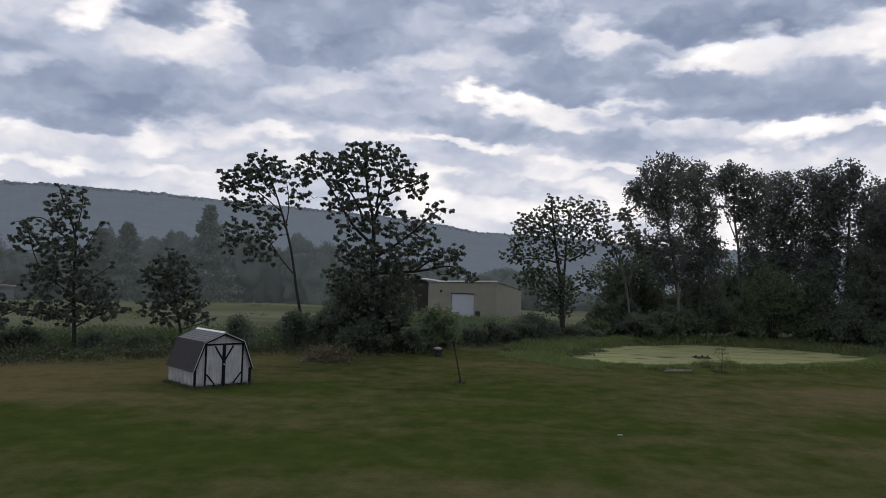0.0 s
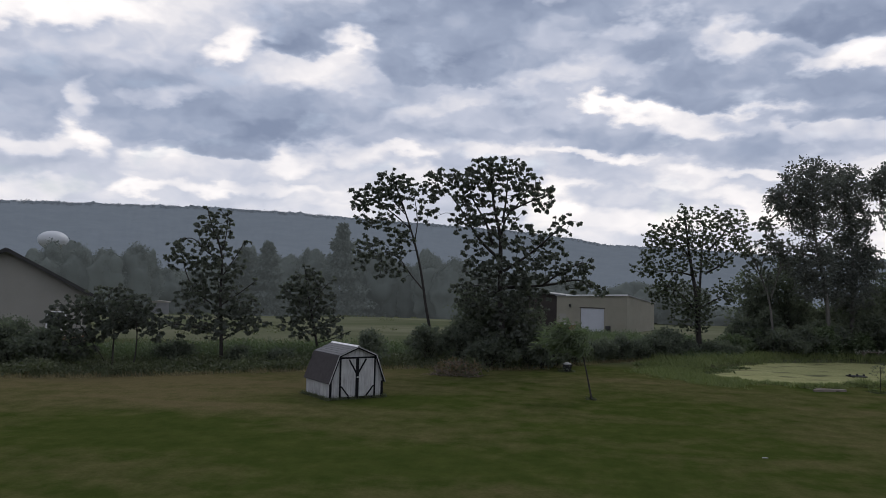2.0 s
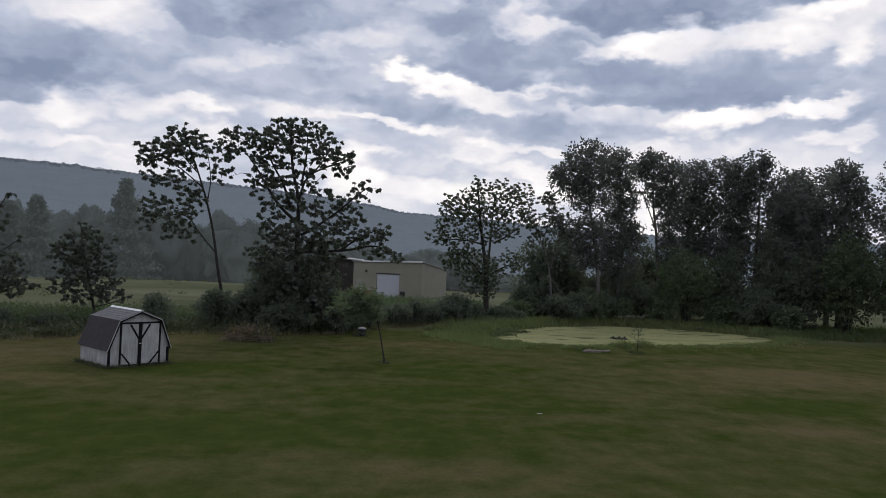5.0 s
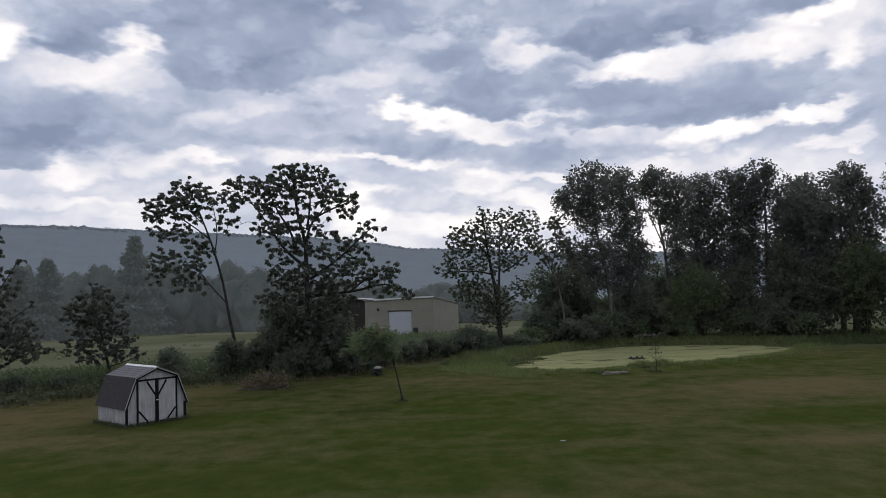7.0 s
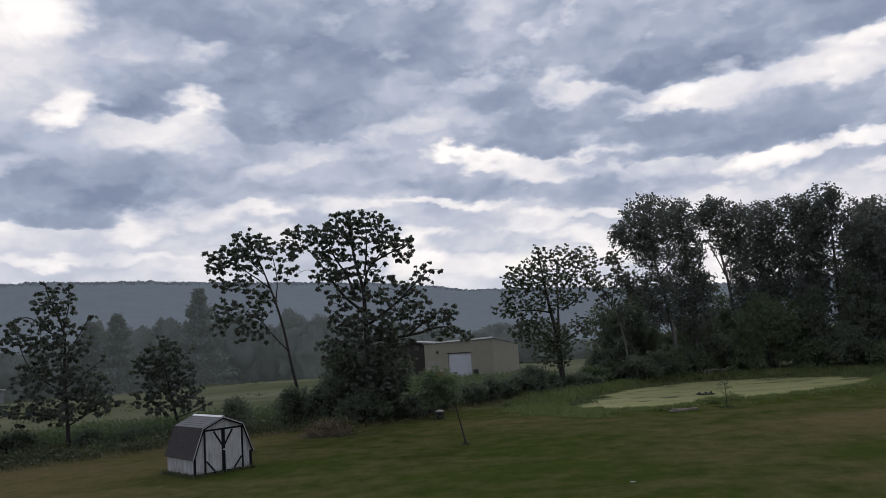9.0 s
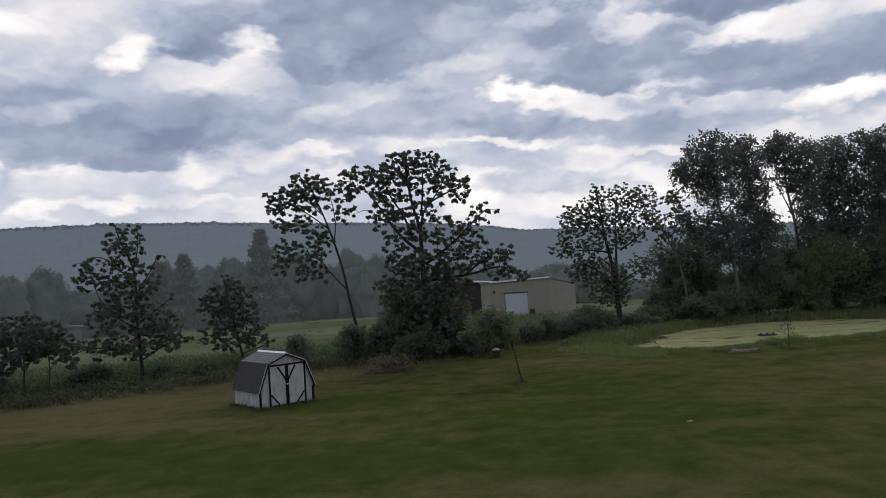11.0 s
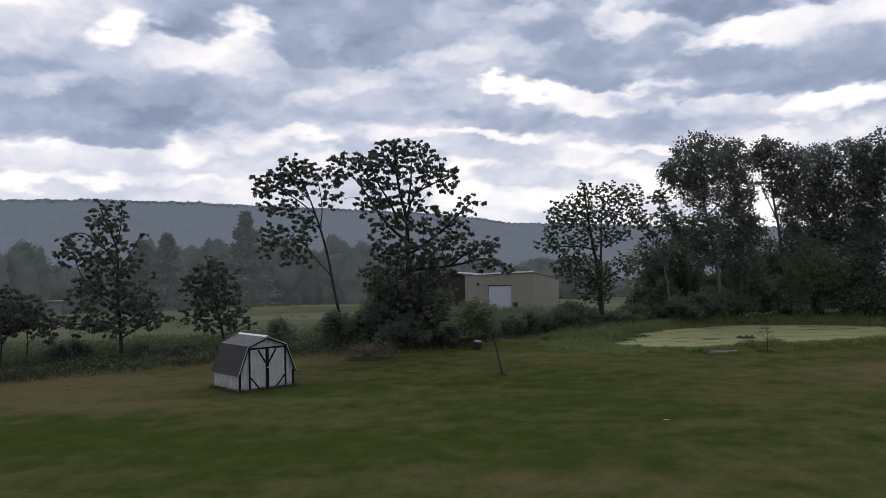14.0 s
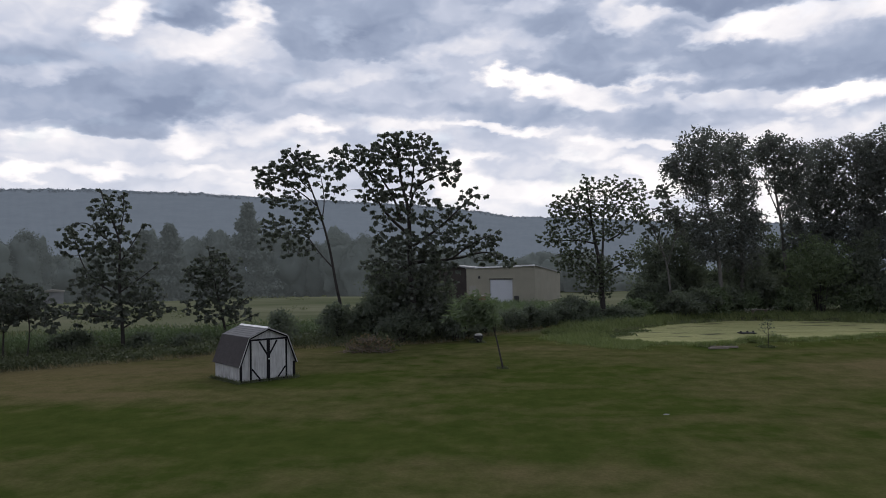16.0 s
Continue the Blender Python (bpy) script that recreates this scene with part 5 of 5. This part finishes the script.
# bushes under them
for k, (x, y, w, h, leaf) in enumerate([
        (27.9, 63.4, 6.6, 7.2, LEAF_GREEN), (16.6, 61.5, 4.6, 2.6, LEAF_SHRUB), (20.0, 64.6, 4.2, 3.2, LEAF_SHRUB), (23.4, 65.0, 5.0, 4.4, LEAF_SHRUB),
        (30.4, 64.0, 5.0, 5.2, LEAF_SHRUB), (33.0, 61.0, 5.5, 4.0, LEAF_SHRUB), (36.5, 60.5, 5.8, 7.0, LEAF_SHRUB), (39.5, 58.5, 5.5, 8.5, LEAF_GREEN),
        (43.0, 55.5, 6.5, 9.5, LEAF_GREEN), (14.0, 63.5, 3.4, 2.2, LEAF_WILLOW), (47.0, 53.0, 6.5, 9.0, LEAF_GREEN), (12.4, 61.0, 2.6, 1.7, LEAF_WILLOW), (15.4, 63.6, 3.2, 3.8, LEAF_SHRUB), (15.0, 66.5, 4.6, 7.4, LEAF_SHRUB), (17.8, 67.5, 4.6, 8.4, LEAF_SHRUB), (24.6, 68.0, 3.0, 6.0, LEAF_SHRUB), (26.6, 70.6, 4.6, 8.3, LEAF_SHRUB), (13.4, 63.0, 2.8, 3.2, LEAF_SHRUB),
        (16.4, 69.0, 5.0, 4.0, LEAF_SHRUB), (19.6, 70.0, 5.0, 5.0, LEAF_SHRUB), (23.4, 70.0, 5.4, 5.6, LEAF_SHRUB), (27.6, 69.0, 4.4, 5.8, LEAF_SHRUB), (31.5, 72.0, 7.0, 7.0, LEAF_SHRUB), (31.2, 62.5, 3.4, 7.4, LEAF_SHRUB),
        (35.0, 62.5, 3.8, 8.6, LEAF_SHRUB), (22.0, 64.0, 2.6, 2.2, LEAF_WILLOW), (30.2, 61.8, 2.8, 2.6, LEAF_WILLOW), (34.4, 58.8, 3.0, 2.4, LEAF_WILLOW), (19.2, 62.5, 3.2, 2.7, LEAF_WILLOW), (25.2, 62.9, 2.8, 2.4, LEAF_WILLOW)]):
    shrub("dense green bush below the tall trees" if leaf is not LEAF_WILLOW else "rounded pale green willow bush by the pond", (x, y), w, h, leaf, per=11,
          size=0.22, density=(0.5 if x < 28 else 0.66) if h > 5 else 0.8, seed=100 + k, group="bushes beyond the pond")

# hedge bushes along the lawn's edge
for k, (x, y, w, h) in enumerate([
        (-4.3, 47.6, 2.8, 4.8), (-2.2, 47.8, 2.4, 3.8), (-8.9, 46.4, 3.0, 2.6), (-6.6, 46.2, 2.8, 2.9), (-6.5, 47.8, 3.0, 5.2), (-5.5, 47.4, 2.8, 3.5), (-4.8, 45.2, 3.0, 2.4), (-2.7, 46.7, 2.2, 3.4), (-3.6, 48.4, 3.4, 4.2),
        (-1.6, 46.2, 2.6, 2.3), (-1.0, 48.0, 2.6, 2.6), (-11.6, 43.8, 2.2, 2.1), (.2, 50.2, 2.4, 2.1), (1.9, 52.8, 2.4, 1.8), (3.4, 54.2, 2.2, 1.9), (4.9, 55.6, 2.2, 1.6),
        (6.2, 56.8, 2.4, 1.9), (7.6, 58.0, 2.4, 1.8), (7.0, 58.8, 2.4, 2.6), (8.6, 58.6, 1.8, 1.3), (10.5, 59.0, 2.2, 1.6), (11.4, 58.4, 2.0, 1.2), (-22.3, 40.0, 2.2, 1.5), (-19.2, 41.2, 1.8, 1.1), (-17.2, 43.0, 1.6, 1.0),
        (-27.6, 36.0, 2.8, 2.2), (-29.4, 35.4, 3.2, 2.7), (-31.6, 35.6, 3.6, 3.0), (-33.6, 35.0, 3.4, 3.0), (-26.6, 37.8, 1.8, 0.9), (-36.5, 33.5, 3.4, 2.8)]):
    shrub("tangled dark green hedge bush at the lawn's edge", (x, y), w, h, density=0.45 if h > 3.3 else 0.85, seed=140 + k, group="hedge bushes")

# ---------------------------------------------------------------- weeds, banks and turf
EDGE = [(-50, 22), (-38, 27.5), (-30, 30.5), (-23.5, 33.3), (-16.5, 38.3), (-10.5, 43.2), (-6.5, 44.2), (-2.2, 45.4), (-.4, 48.8), (1.7, 51.8), (5.4, 55.6), (8.5, 58.8)]


def grown(name, label, category, quads, mat):
    return tagged(quads_ob(name, np.concatenate(quads), mat), label, category, kind="stuff")


def make_weeds():
    rng = np.random.default_rng(200)
    s = band(EDGE, 6000, 5.5, rng)
    h = rng.uniform(0.25, 0.68, len(s)) * np.array([0.8 + 0.9 * noise.noise(Vector((x * 0.45, y * 0.45, 4))) for x, y in s])
    grown("tall_weeds", "tall tangled green weeds along the edge of the lawn", "weeds",
          [blades(s[3400:], h[3400:] * 1.15, 0.02, rng=rng, each=6, spread=0.16),
           leaf_quads(np.column_stack([s[:4400], [land(x, y) for x, y in s[:4400]]]) + np.column_stack([np.zeros((4400, 2)), h[:4400] * 0.7]), 0.24, 10, 0.15, rng=rng)], WEED)
    s = band(EDGE, 1900, 0.8, rng, -0.7)
    grown("dry_grass", "dry straw-coloured grass fringe", "grass", [blades(s, rng.uniform(0.06, 0.26, len(s)), 0.014, rng=rng, each=7, spread=0.12)], WEED_DRY)
    s = band(EDGE[2:9], 2600, 11.0, rng, 5.0)
    h = rng.uniform(0.4, 1.2, len(s))
    grown("tall_weeds", "grey-green brush and tall weeds behind the lawn", "weeds",
          [blades(s, h, 0.035, rng=rng, each=6, spread=0.25),
           leaf_quads(np.column_stack([s, [land(x, y) for x, y in s]]) + np.column_stack([np.zeros((len(s), 2)), h * 0.7]), 0.26, 8, 0.16, rng=rng)], LEAF_WILLOW)
    # rank growth in front of the outbuilding
    n = 2200
    s = np.column_stack([rng.uniform(-6, 12, n), rng.uniform(56, 83.5, n)])
    s = s[[noise.noise(Vector((x * 0.3, y * 0.2, 8))) > -0.25 and y < 83.5 - 0.36 * (x - 1) for x, y in s]]
    h = rng.uniform(0.3, 0.95, len(s))
    grown("tall_weeds", "rank green weeds and brambles before the outbuilding", "weeds",
          [blades(s, h, 0.03, rng=rng, each=5, spread=0.25),
           leaf_quads(np.column_stack([s, [land(x, y) for x, y in s]]) + np.column_stack([np.zeros((len(s), 2)), h * 0.6]), 0.3, 11, 0.17, rng=rng)], LEAF_WILLOW)
    # scrub scattered over the meadow
    n = 5200
    a, r = rng.uniform(-44, 16, n), 52 * (175 / 52) ** rng.uniform(0, 1, n)
    s = np.column_stack([r * np.sin(np.radians(a)), r * np.cos(np.radians(a))])
    keep = [y > np.interp(x, [p[0] for p in EDGE], [p[1] for p in EDGE]) + 5 and not (-12 < x < 12 and 76 < y < 116) and x < 9 and not (x < -28 and y < 62)
            and noise.noise(Vector((x * 0.09, y * 0.05, 6))) > 0.12 for x, y in s]
    s = s[keep]
    h = rng.uniform(0.08, 0.5, len(s))
    grown("meadow_scrub", "patches of low scrub and tall weeds in the meadow", "weeds",
          [leaf_quads(np.column_stack([s, [land(x, y) for x, y in s]]) + np.column_stack([np.zeros((len(s), 2)), h * 0.5]), 0.3, 14, 0.16, rng=rng, flat=0.5)], MEADOW)
    # meadow behind
    n = 3000
    a, r = rng.uniform(-44, 14, n), rng.uniform(46, 66, n)
    s = np.column_stack([r * np.sin(np.radians(a)), r * np.cos(np.radians(a))])
    s = s[[y > np.interp(x, [p[0] for p in EDGE], [p[1] for p in EDGE]) + 4 for x, y in s]]
    grown("meadow_grass", "rough uncut meadow grass with pale seed heads", "grass", [blades(s, rng.uniform(0.06, 0.2, len(s)), 0.035, rng=rng, each=6, spread=0.4)], MEADOW)


make_weeds()


def make_bank():
    rng = np.random.default_rng(210)
    ring = POND_LINE
    c = ring.mean(0)
    spots, h = [], []
    while len(spots) < 6500:
        q = ring[rng.integers(len(ring))] + rng.normal(size=2) * 0.5
        out = (q - c) / np.linalg.norm(q - c)
        far = q[1] > 52.0 or q[0] < 10.5
        d = rng.uniform(-0.25, 3.2 if far else 0.8)
        p = q + out * d
        if pond_depth(p[0], p[1]) > 0.25:
            continue
        spots.append(p)
        h.append(rng.uniform(0.2, 0.55) * (0.9 if q[1] > 55 else 0.4))
    grown("bank_grass", "long bright green grass on the bank round the pond", "grass", [blades(spots, h, 0.022, rng=rng, each=7, spread=0.15)], REED)
    # clumps of weed standing out of the shallow end
    c = []
    while len(c) < 260:
        x, y = rng.uniform(6.5, 18), rng.uniform(42, 54)
        if 0.0 < pond_depth(x, y) < 1.3 * (noise.noise(Vector((x * 0.8, y * 0.8, 2))) + 0.45):
            c.append((x, y, -0.13))
    grown("water_weed", "low green weed growing out of the shallow end of the pond", "weeds", [leaf_quads(c, 0.35, 16, 0.12, rng=rng, flat=0.12)], BANK_DARK)
    # rank grass from the pond to the hedge
    n = 3600
    s = np.column_stack([rng.uniform(5, 16, n), rng.uniform(47, 63, n)])
    s = s[[pond_depth(x, y) < -0.4 and y > 47 + max(0.0, 9.5 - x) * 2.2 for x, y in s]]
    grown("rank_grass", "rank light green grass and weeds on the rise behind the pond", "grass",
          [blades(s, rng.uniform(0.2, 0.55, len(s)), 0.025, rng=rng, each=7, spread=0.2)], REED)
    n = 4200
    s = np.column_stack([rng.uniform(13, 48, n), rng.uniform(53, 66, n)])
    s = s[[pond_depth(x, y) < -0.6 for x, y in s]]
    grown("rank_grass", "tall grass under the trees beyond the pond", "grass",
          [blades(s, rng.uniform(0.2, 0.6, len(s)), 0.025, rng=rng, each=7, spread=0.2)], BANK_DARK)


make_bank()


# ---------------------------------------------------------------- small things
DEAD_TWIG = plain("dead_twig", (0.09, 0.07, 0.055), (0.20, 0.16, 0.125), 3.0, 0.9)
DRY_LEAF = foliage("dry_leaf", (0.13, 0.095, 0.062), (0.22, 0.165, 0.11))


def brush_pile():
    rng = np.random.default_rng(230)
    x, y = -6.1, 40.9
    ob = thing("brush_pile", "heap of cut dead branches and dry weeds on the grass", "brush pile", (x, y, land(x, y)))
    lines = []
    for _ in range(150):
        a, r = rng.uniform(0, 6.28), rng.uniform(0, 1.0) ** 0.7
        q = np.array((math.cos(a) * r * 1.55, math.sin(a) * r * .8, rng.uniform(0.05, 1.0) * (1 - 0.8 * r)))
        d = unit(np.array((rng.normal(), rng.normal() * 0.6, rng.uniform(-0.3, 0.6)))) * rng.uniform(0.3, 0.9)
        e = q + d
        e[2] = max(0.04, e[2])
        lines.append((np.array([q, (q + e) / 2 + rng.normal(size=3) * 0.05, e]), 0.022, 0.006))
    v, f = tubes(lines, 5)
    mesh_ob("brushwood", v, f, DEAD_TWIG, ob)
    c = dome_points(150, rng, 1.4, 0.7, 0.5) + np.array((0, 0, 0.4))
    c[:, 2] = np.maximum(c[:, 2], 0.05)
    quads_ob("dry_foliage", leaf_quads(c[:70], 0.16, 9, 0.13, rng=rng), DRY_LEAF, ob)
    quads_ob("weed_growth", leaf_quads(c[110:] + np.array((0.5, 0.1, 0.1)), 0.18, 9, 0.14, rng=rng), WEED, ob)["kind"] = "stuff"


brush_pile()


FASCIA_WORN = plain("worn_pale", (0.20, 0.20, 0.19), (0.32, 0.32, 0.30), 6.0, 0.8)


def plant_pot():
    x, y = -0.2, 45.0
    ob = thing("planter", "dark squat planter with a pale top at the lawn's edge", "planter", (x, y, land(x, y)))
    v, f = lathe([(0.17, 0), (0.2, 0.05), (0.27, 0.38), (0.29, 0.42), (0.25, 0.42), (0.24, 0.36)], 14)
    mesh_ob("pot", v, f, DARK_THING, ob, smooth=True)
    v, f = lathe([(0.22, 0.37), (0.24, 0.47), (0.14, 0.52)], 14)
    mesh_ob("top", v, f, FASCIA_WORN, ob, "pale top", True)
    quads_ob("foliage", leaf_quads(dome_points(14, RNG, 0.35, 0.3, 0.2) + np.array((0, 0, 0.25)), 0.12, 7, 0.12), LEAF_SHRUB, ob)


plant_pot()


def pond_float():
    """A small dark raft with two short posts, out on the weed."""
    ob = thing("raft", "small dark wooden raft with short posts afloat on the pond", "raft", (17.5, 50.6, -0.17), 6.0)
    for k in range(5):
        part("plank", box((-0.48, -0.42 + k * 0.17, 0.04), (0.48, -0.27 + k * 0.17, 0.09)), DARK_THING, ob)
    for x in (-0.36, 0.36):
        part("beam", box((x - 0.06, -0.42, -0.05), (x + 0.06, 0.42, 0.04)), DARK_THING, ob)
    for x in (-0.42, 0.02, 0.42):
        part("post", box((x - 0.045, -0.06, 0.09), (x + 0.045, 0.04, 0.19 if x else 0.14)), DARK_THING, ob)


pond_float()


def lying(name, label, category, at, size, mat, turn):
    ob = thing(name, label, category, (*at, max(land(*at), -0.17) - 0.005), turn)
    part("board", box((-size[0] / 2, -size[1] / 2, 0), (size[0] / 2, size[1] / 2, size[2]), 0.008), mat, ob)


lying("board", "pale weathered board at the pond's edge", "board", (22.4, 46.7), (0.6, 0.16, 0.07), PLASTIC_WHITE, 18)
lying("board", "scrap of white board lying in the grass", "board", (5.66, 23.6), (0.17, 0.08, 0.025), FASCIA_WORN, 10)
lying("board", "weathered plank lying by the pond", "board", (13.0, 41.1), (1.4, 0.2, 0.1), DEAD_WOOD, -6)
lying("board", "weathered plank lying by the pond", "board", (12.6, 40.8), (1.1, 0.16, 0.1), DEAD_WOOD, 12)


def pond_sapling():
    rng = np.random.default_rng(240)
    ob = thing("sapling", "thin sapling stem with a few leaves on the pond bank", "tree", (15.35, 41.2, land(15.35, 41.2)))
    lines = [(np.array([(0, 0, 0), (.02, 0, .7), (0, 0, 1.35)]), 0.028, 0.01)]
    c = []
    for k in range(9):
        s = np.array((0, 0, rng.uniform(0.6, 1.3)))
        e = s + unit(rng.normal(size=3) + np.array((0, 0, .6))) * rng.uniform(0.2, 0.45)
        lines.append((np.array([s, (s + e) / 2, e]), 0.01, 0.004))
        c.append(e)
    v, f = tubes(lines, 5)
    mesh_ob("trunk", v, f, BARK, ob)
    quads_ob("crown", leaf_quads(c, 0.1, 7, 0.11, rng=rng), LEAF_SHRUB, ob)


pond_sapling()


def weed_clump(at, w, h, seed):
    """Coarse grass grown up in one clump, with a few broad leaves at its foot."""
    rng = np.random.default_rng(seed)
    g = np.array((*at, land(*at)))
    ob = thing("weed_clump", "low clump of coarse olive grass on the pond bank", "weeds", tuple(g), group="weed clumps")
    a, r = rng.uniform(0, 6.28, int(60 * w)), np.sqrt(rng.uniform(0, 1, int(60 * w))) * w / 2
    spots = np.column_stack([at[0] + r * np.cos(a), at[1] + 0.7 * r * np.sin(a)])
    quads_ob("grass", blades(spots, h * (1.15 - 0.7 * r / (w / 2)), 0.016, rng=rng, each=7, spread=0.06) - g, REED, ob)
    low = np.column_stack([r * np.cos(a), 0.7 * r * np.sin(a), np.full(len(r), h * 0.25)])[:int(14 * w)]
    quads_ob("leaf", leaf_quads(low, 0.12, 6, 0.1, rng=rng, flat=0.4), WEED, ob)["kind"] = "stuff"


for k, (x, y, w, h) in enumerate([(12.2, 41.6, 1.0, .3), (13.4, 41.5, .8, .35), (15.2, 43.2, 1.9, .45), (16.6, 43.7, 1.7, .45), (15.3, 41.4, .7, .2), (9.2, 43.9, 1.4, .3), (7.4, 46.0, 1.6, .4),
                                  (5.2, 50.6, 2.2, .55), (6.6, 49.4, 1.6, .45), (10.4, 42.8, .8, .25), (20.8, 45.1, .9, .25), (24.4, 46.6, 1.0, .25)]):
    weed_clump((x, y), w, h, 250 + k)


def make_tufts():
    """Uncut grass round the feet of the shed, the planter and the brush pile."""
    rng = np.random.default_rng(260)
    c, sn = math.cos(radians(43)), math.sin(radians(43))
    spots = []
    for _ in range(420):
        u, v = rng.uniform(-0.1, 2.6), rng.uniform(-0.1, 2.5)
        k = rng.integers(3)
        u, v = ((u, -0.08), (-0.1, v), (2.6, v))[k]
        spots.append((-9.86 + u * c - v * sn + rng.normal() * 0.05, 30.15 + u * sn + v * c + rng.normal() * 0.05))
    for cx, cy, r, n in ((-0.2, 45.0, 0.5, 50), (-6.1, 41.2, 1.4, 70), (0.94, 34.1, 0.25, 25), (15.35, 41.2, 0.4, 40)):
        a = rng.uniform(0, 6.28, n)
        q = r * rng.uniform(0.5, 1.1, n)
        spots += list(zip(cx + q * np.cos(a), cy + 0.7 * q * np.sin(a)))
    grown("grass_fringe", "uncut dark grass tufts round the feet of things on the lawn", "grass",
          [blades(spots, rng.uniform(0.05, 0.17, len(spots)), 0.014, rng=rng, each=6, spread=0.05)], WEED)


make_tufts()


def barrel():
    x, y = 4.0, 85.6
    ob = thing("barrel", "dark upright barrel beside the overhead door", "barrel", (x, y, land(x, y) - 0.02))
    v, f = lathe([(0.28, 0), (0.3, 0.03), (0.3, 0.3), (0.315, 0.32), (0.3, 0.34), (0.3, 0.62), (0.315, 0.64), (0.3, 0.66), (0.3, 0.9), (0.28, 0.93)], 16)
    mesh_ob("drum", v, f, DARK_THING, ob, smooth=True)
    v, f = lathe([(0.29, 0.93), (0.29, 0.95), (0.2, 0.955)], 16)
    mesh_ob("lid", v, f, DARK_THING, ob)


barrel()
RUST = plain("rust", (0.14, 0.075, 0.045), (0.24, 0.14, 0.085), 3.0, 0.85)


def box_trailer():
    """A rust-coloured utility trailer with a pale load on top."""
    x, y = -1.6, 85.0
    ob = thing("trailer", "small rusty utility trailer with a pale cover beside the outbuilding", "trailer", (x, y, land(x, y) - 0.02), -14.0)
    part("floor_pan", box((0, 0, 0.42), (1.9, 1.2, 0.48)), RUST, ob)
    for lo, hi in (((0, 0, 0.48), (1.9, 0.04, 0.95)), ((0, 1.16, 0.48), (1.9, 1.2, 0.95)), ((0, 0.04, 0.48), (0.04, 1.16, 0.95)), ((1.86, 0.04, 0.48), (1.9, 1.16, 0.95))):
        part("side_panel", box(lo, hi), RUST, ob)
    part("cover", box((0.35, 0.1, 0.93), (1.7, 1.1, 1.08), 0.05), FASCIA_WORN, ob, "pale cover")
    for yy in (-0.1, 1.2):
        v, f = lathe([(0.1, 0), (0.26, 0.0), (0.29, 0.03), (0.29, 0.09), (0.26, 0.12), (0.1, 0.12)], 14)
        w = mesh_ob("wheel", v, f, DARK_THING, ob)
        w.matrix_local = pose(0.95, yy + 0.1, 0.29, 90, 0, 0)
    part("drawbar", box((-1.0, 0.55, 0.36), (0.05, 0.63, 0.42)), RUST, ob)


box_trailer()


def landing():
    """Grey planks laid at the end of the pond."""
    ob = thing("plank_landing", "low grey plank landing at the end of the pond", "landing", (29.2, 52.2, land(29.2, 52.2) + 0.02), -14.0)
    for k in range(3):
        part("plank", box((-1.2, -0.3 + k * 0.22, 0.1), (1.4, -0.1 + k * 0.22, 0.15)), DEAD_WOOD, ob)
    for x in (-0.9, 1.1):
        part("bearer", box((x - 0.06, -0.32, -0.45), (x + 0.06, 0.36, 0.1)), DEAD_WOOD, ob)


landing()


def bench():
    """A low weathered plank bench on the far bank."""
    x, y = 22.5, 62.2
    ob = thing("garden_bench", "low weathered grey plank bench in the grass on the far bank", "bench", (x, y, land(x, y)), 12.0)
    for a in (-0.55, 0.55):
        part("leg", box((a - 0.05, -0.16, 0), (a + 0.05, 0.16, 0.5)), DEAD_WOOD, ob)
    for b in (-0.19, -0.06, 0.07):
        part("seat_plank", box((-0.75, b, 0.5), (0.75, b + 0.12, 0.54)), DEAD_WOOD, ob)


bench()
FLOWER = foliage("pale_flower", (0.30, 0.30, 0.27), (0.45, 0.45, 0.42), 0.3)
_r = np.random.default_rng(270)
grown("wildflower", "pale flower heads among the bank grass", "flowers",
      [leaf_quads(np.column_stack([_r.uniform(21.2, 24.2, 36), _r.uniform(62.0, 62.6, 36), _r.uniform(0.45, 0.75, 36)]), 0.06, 7, 0.07, rng=_r)], FLOWER)
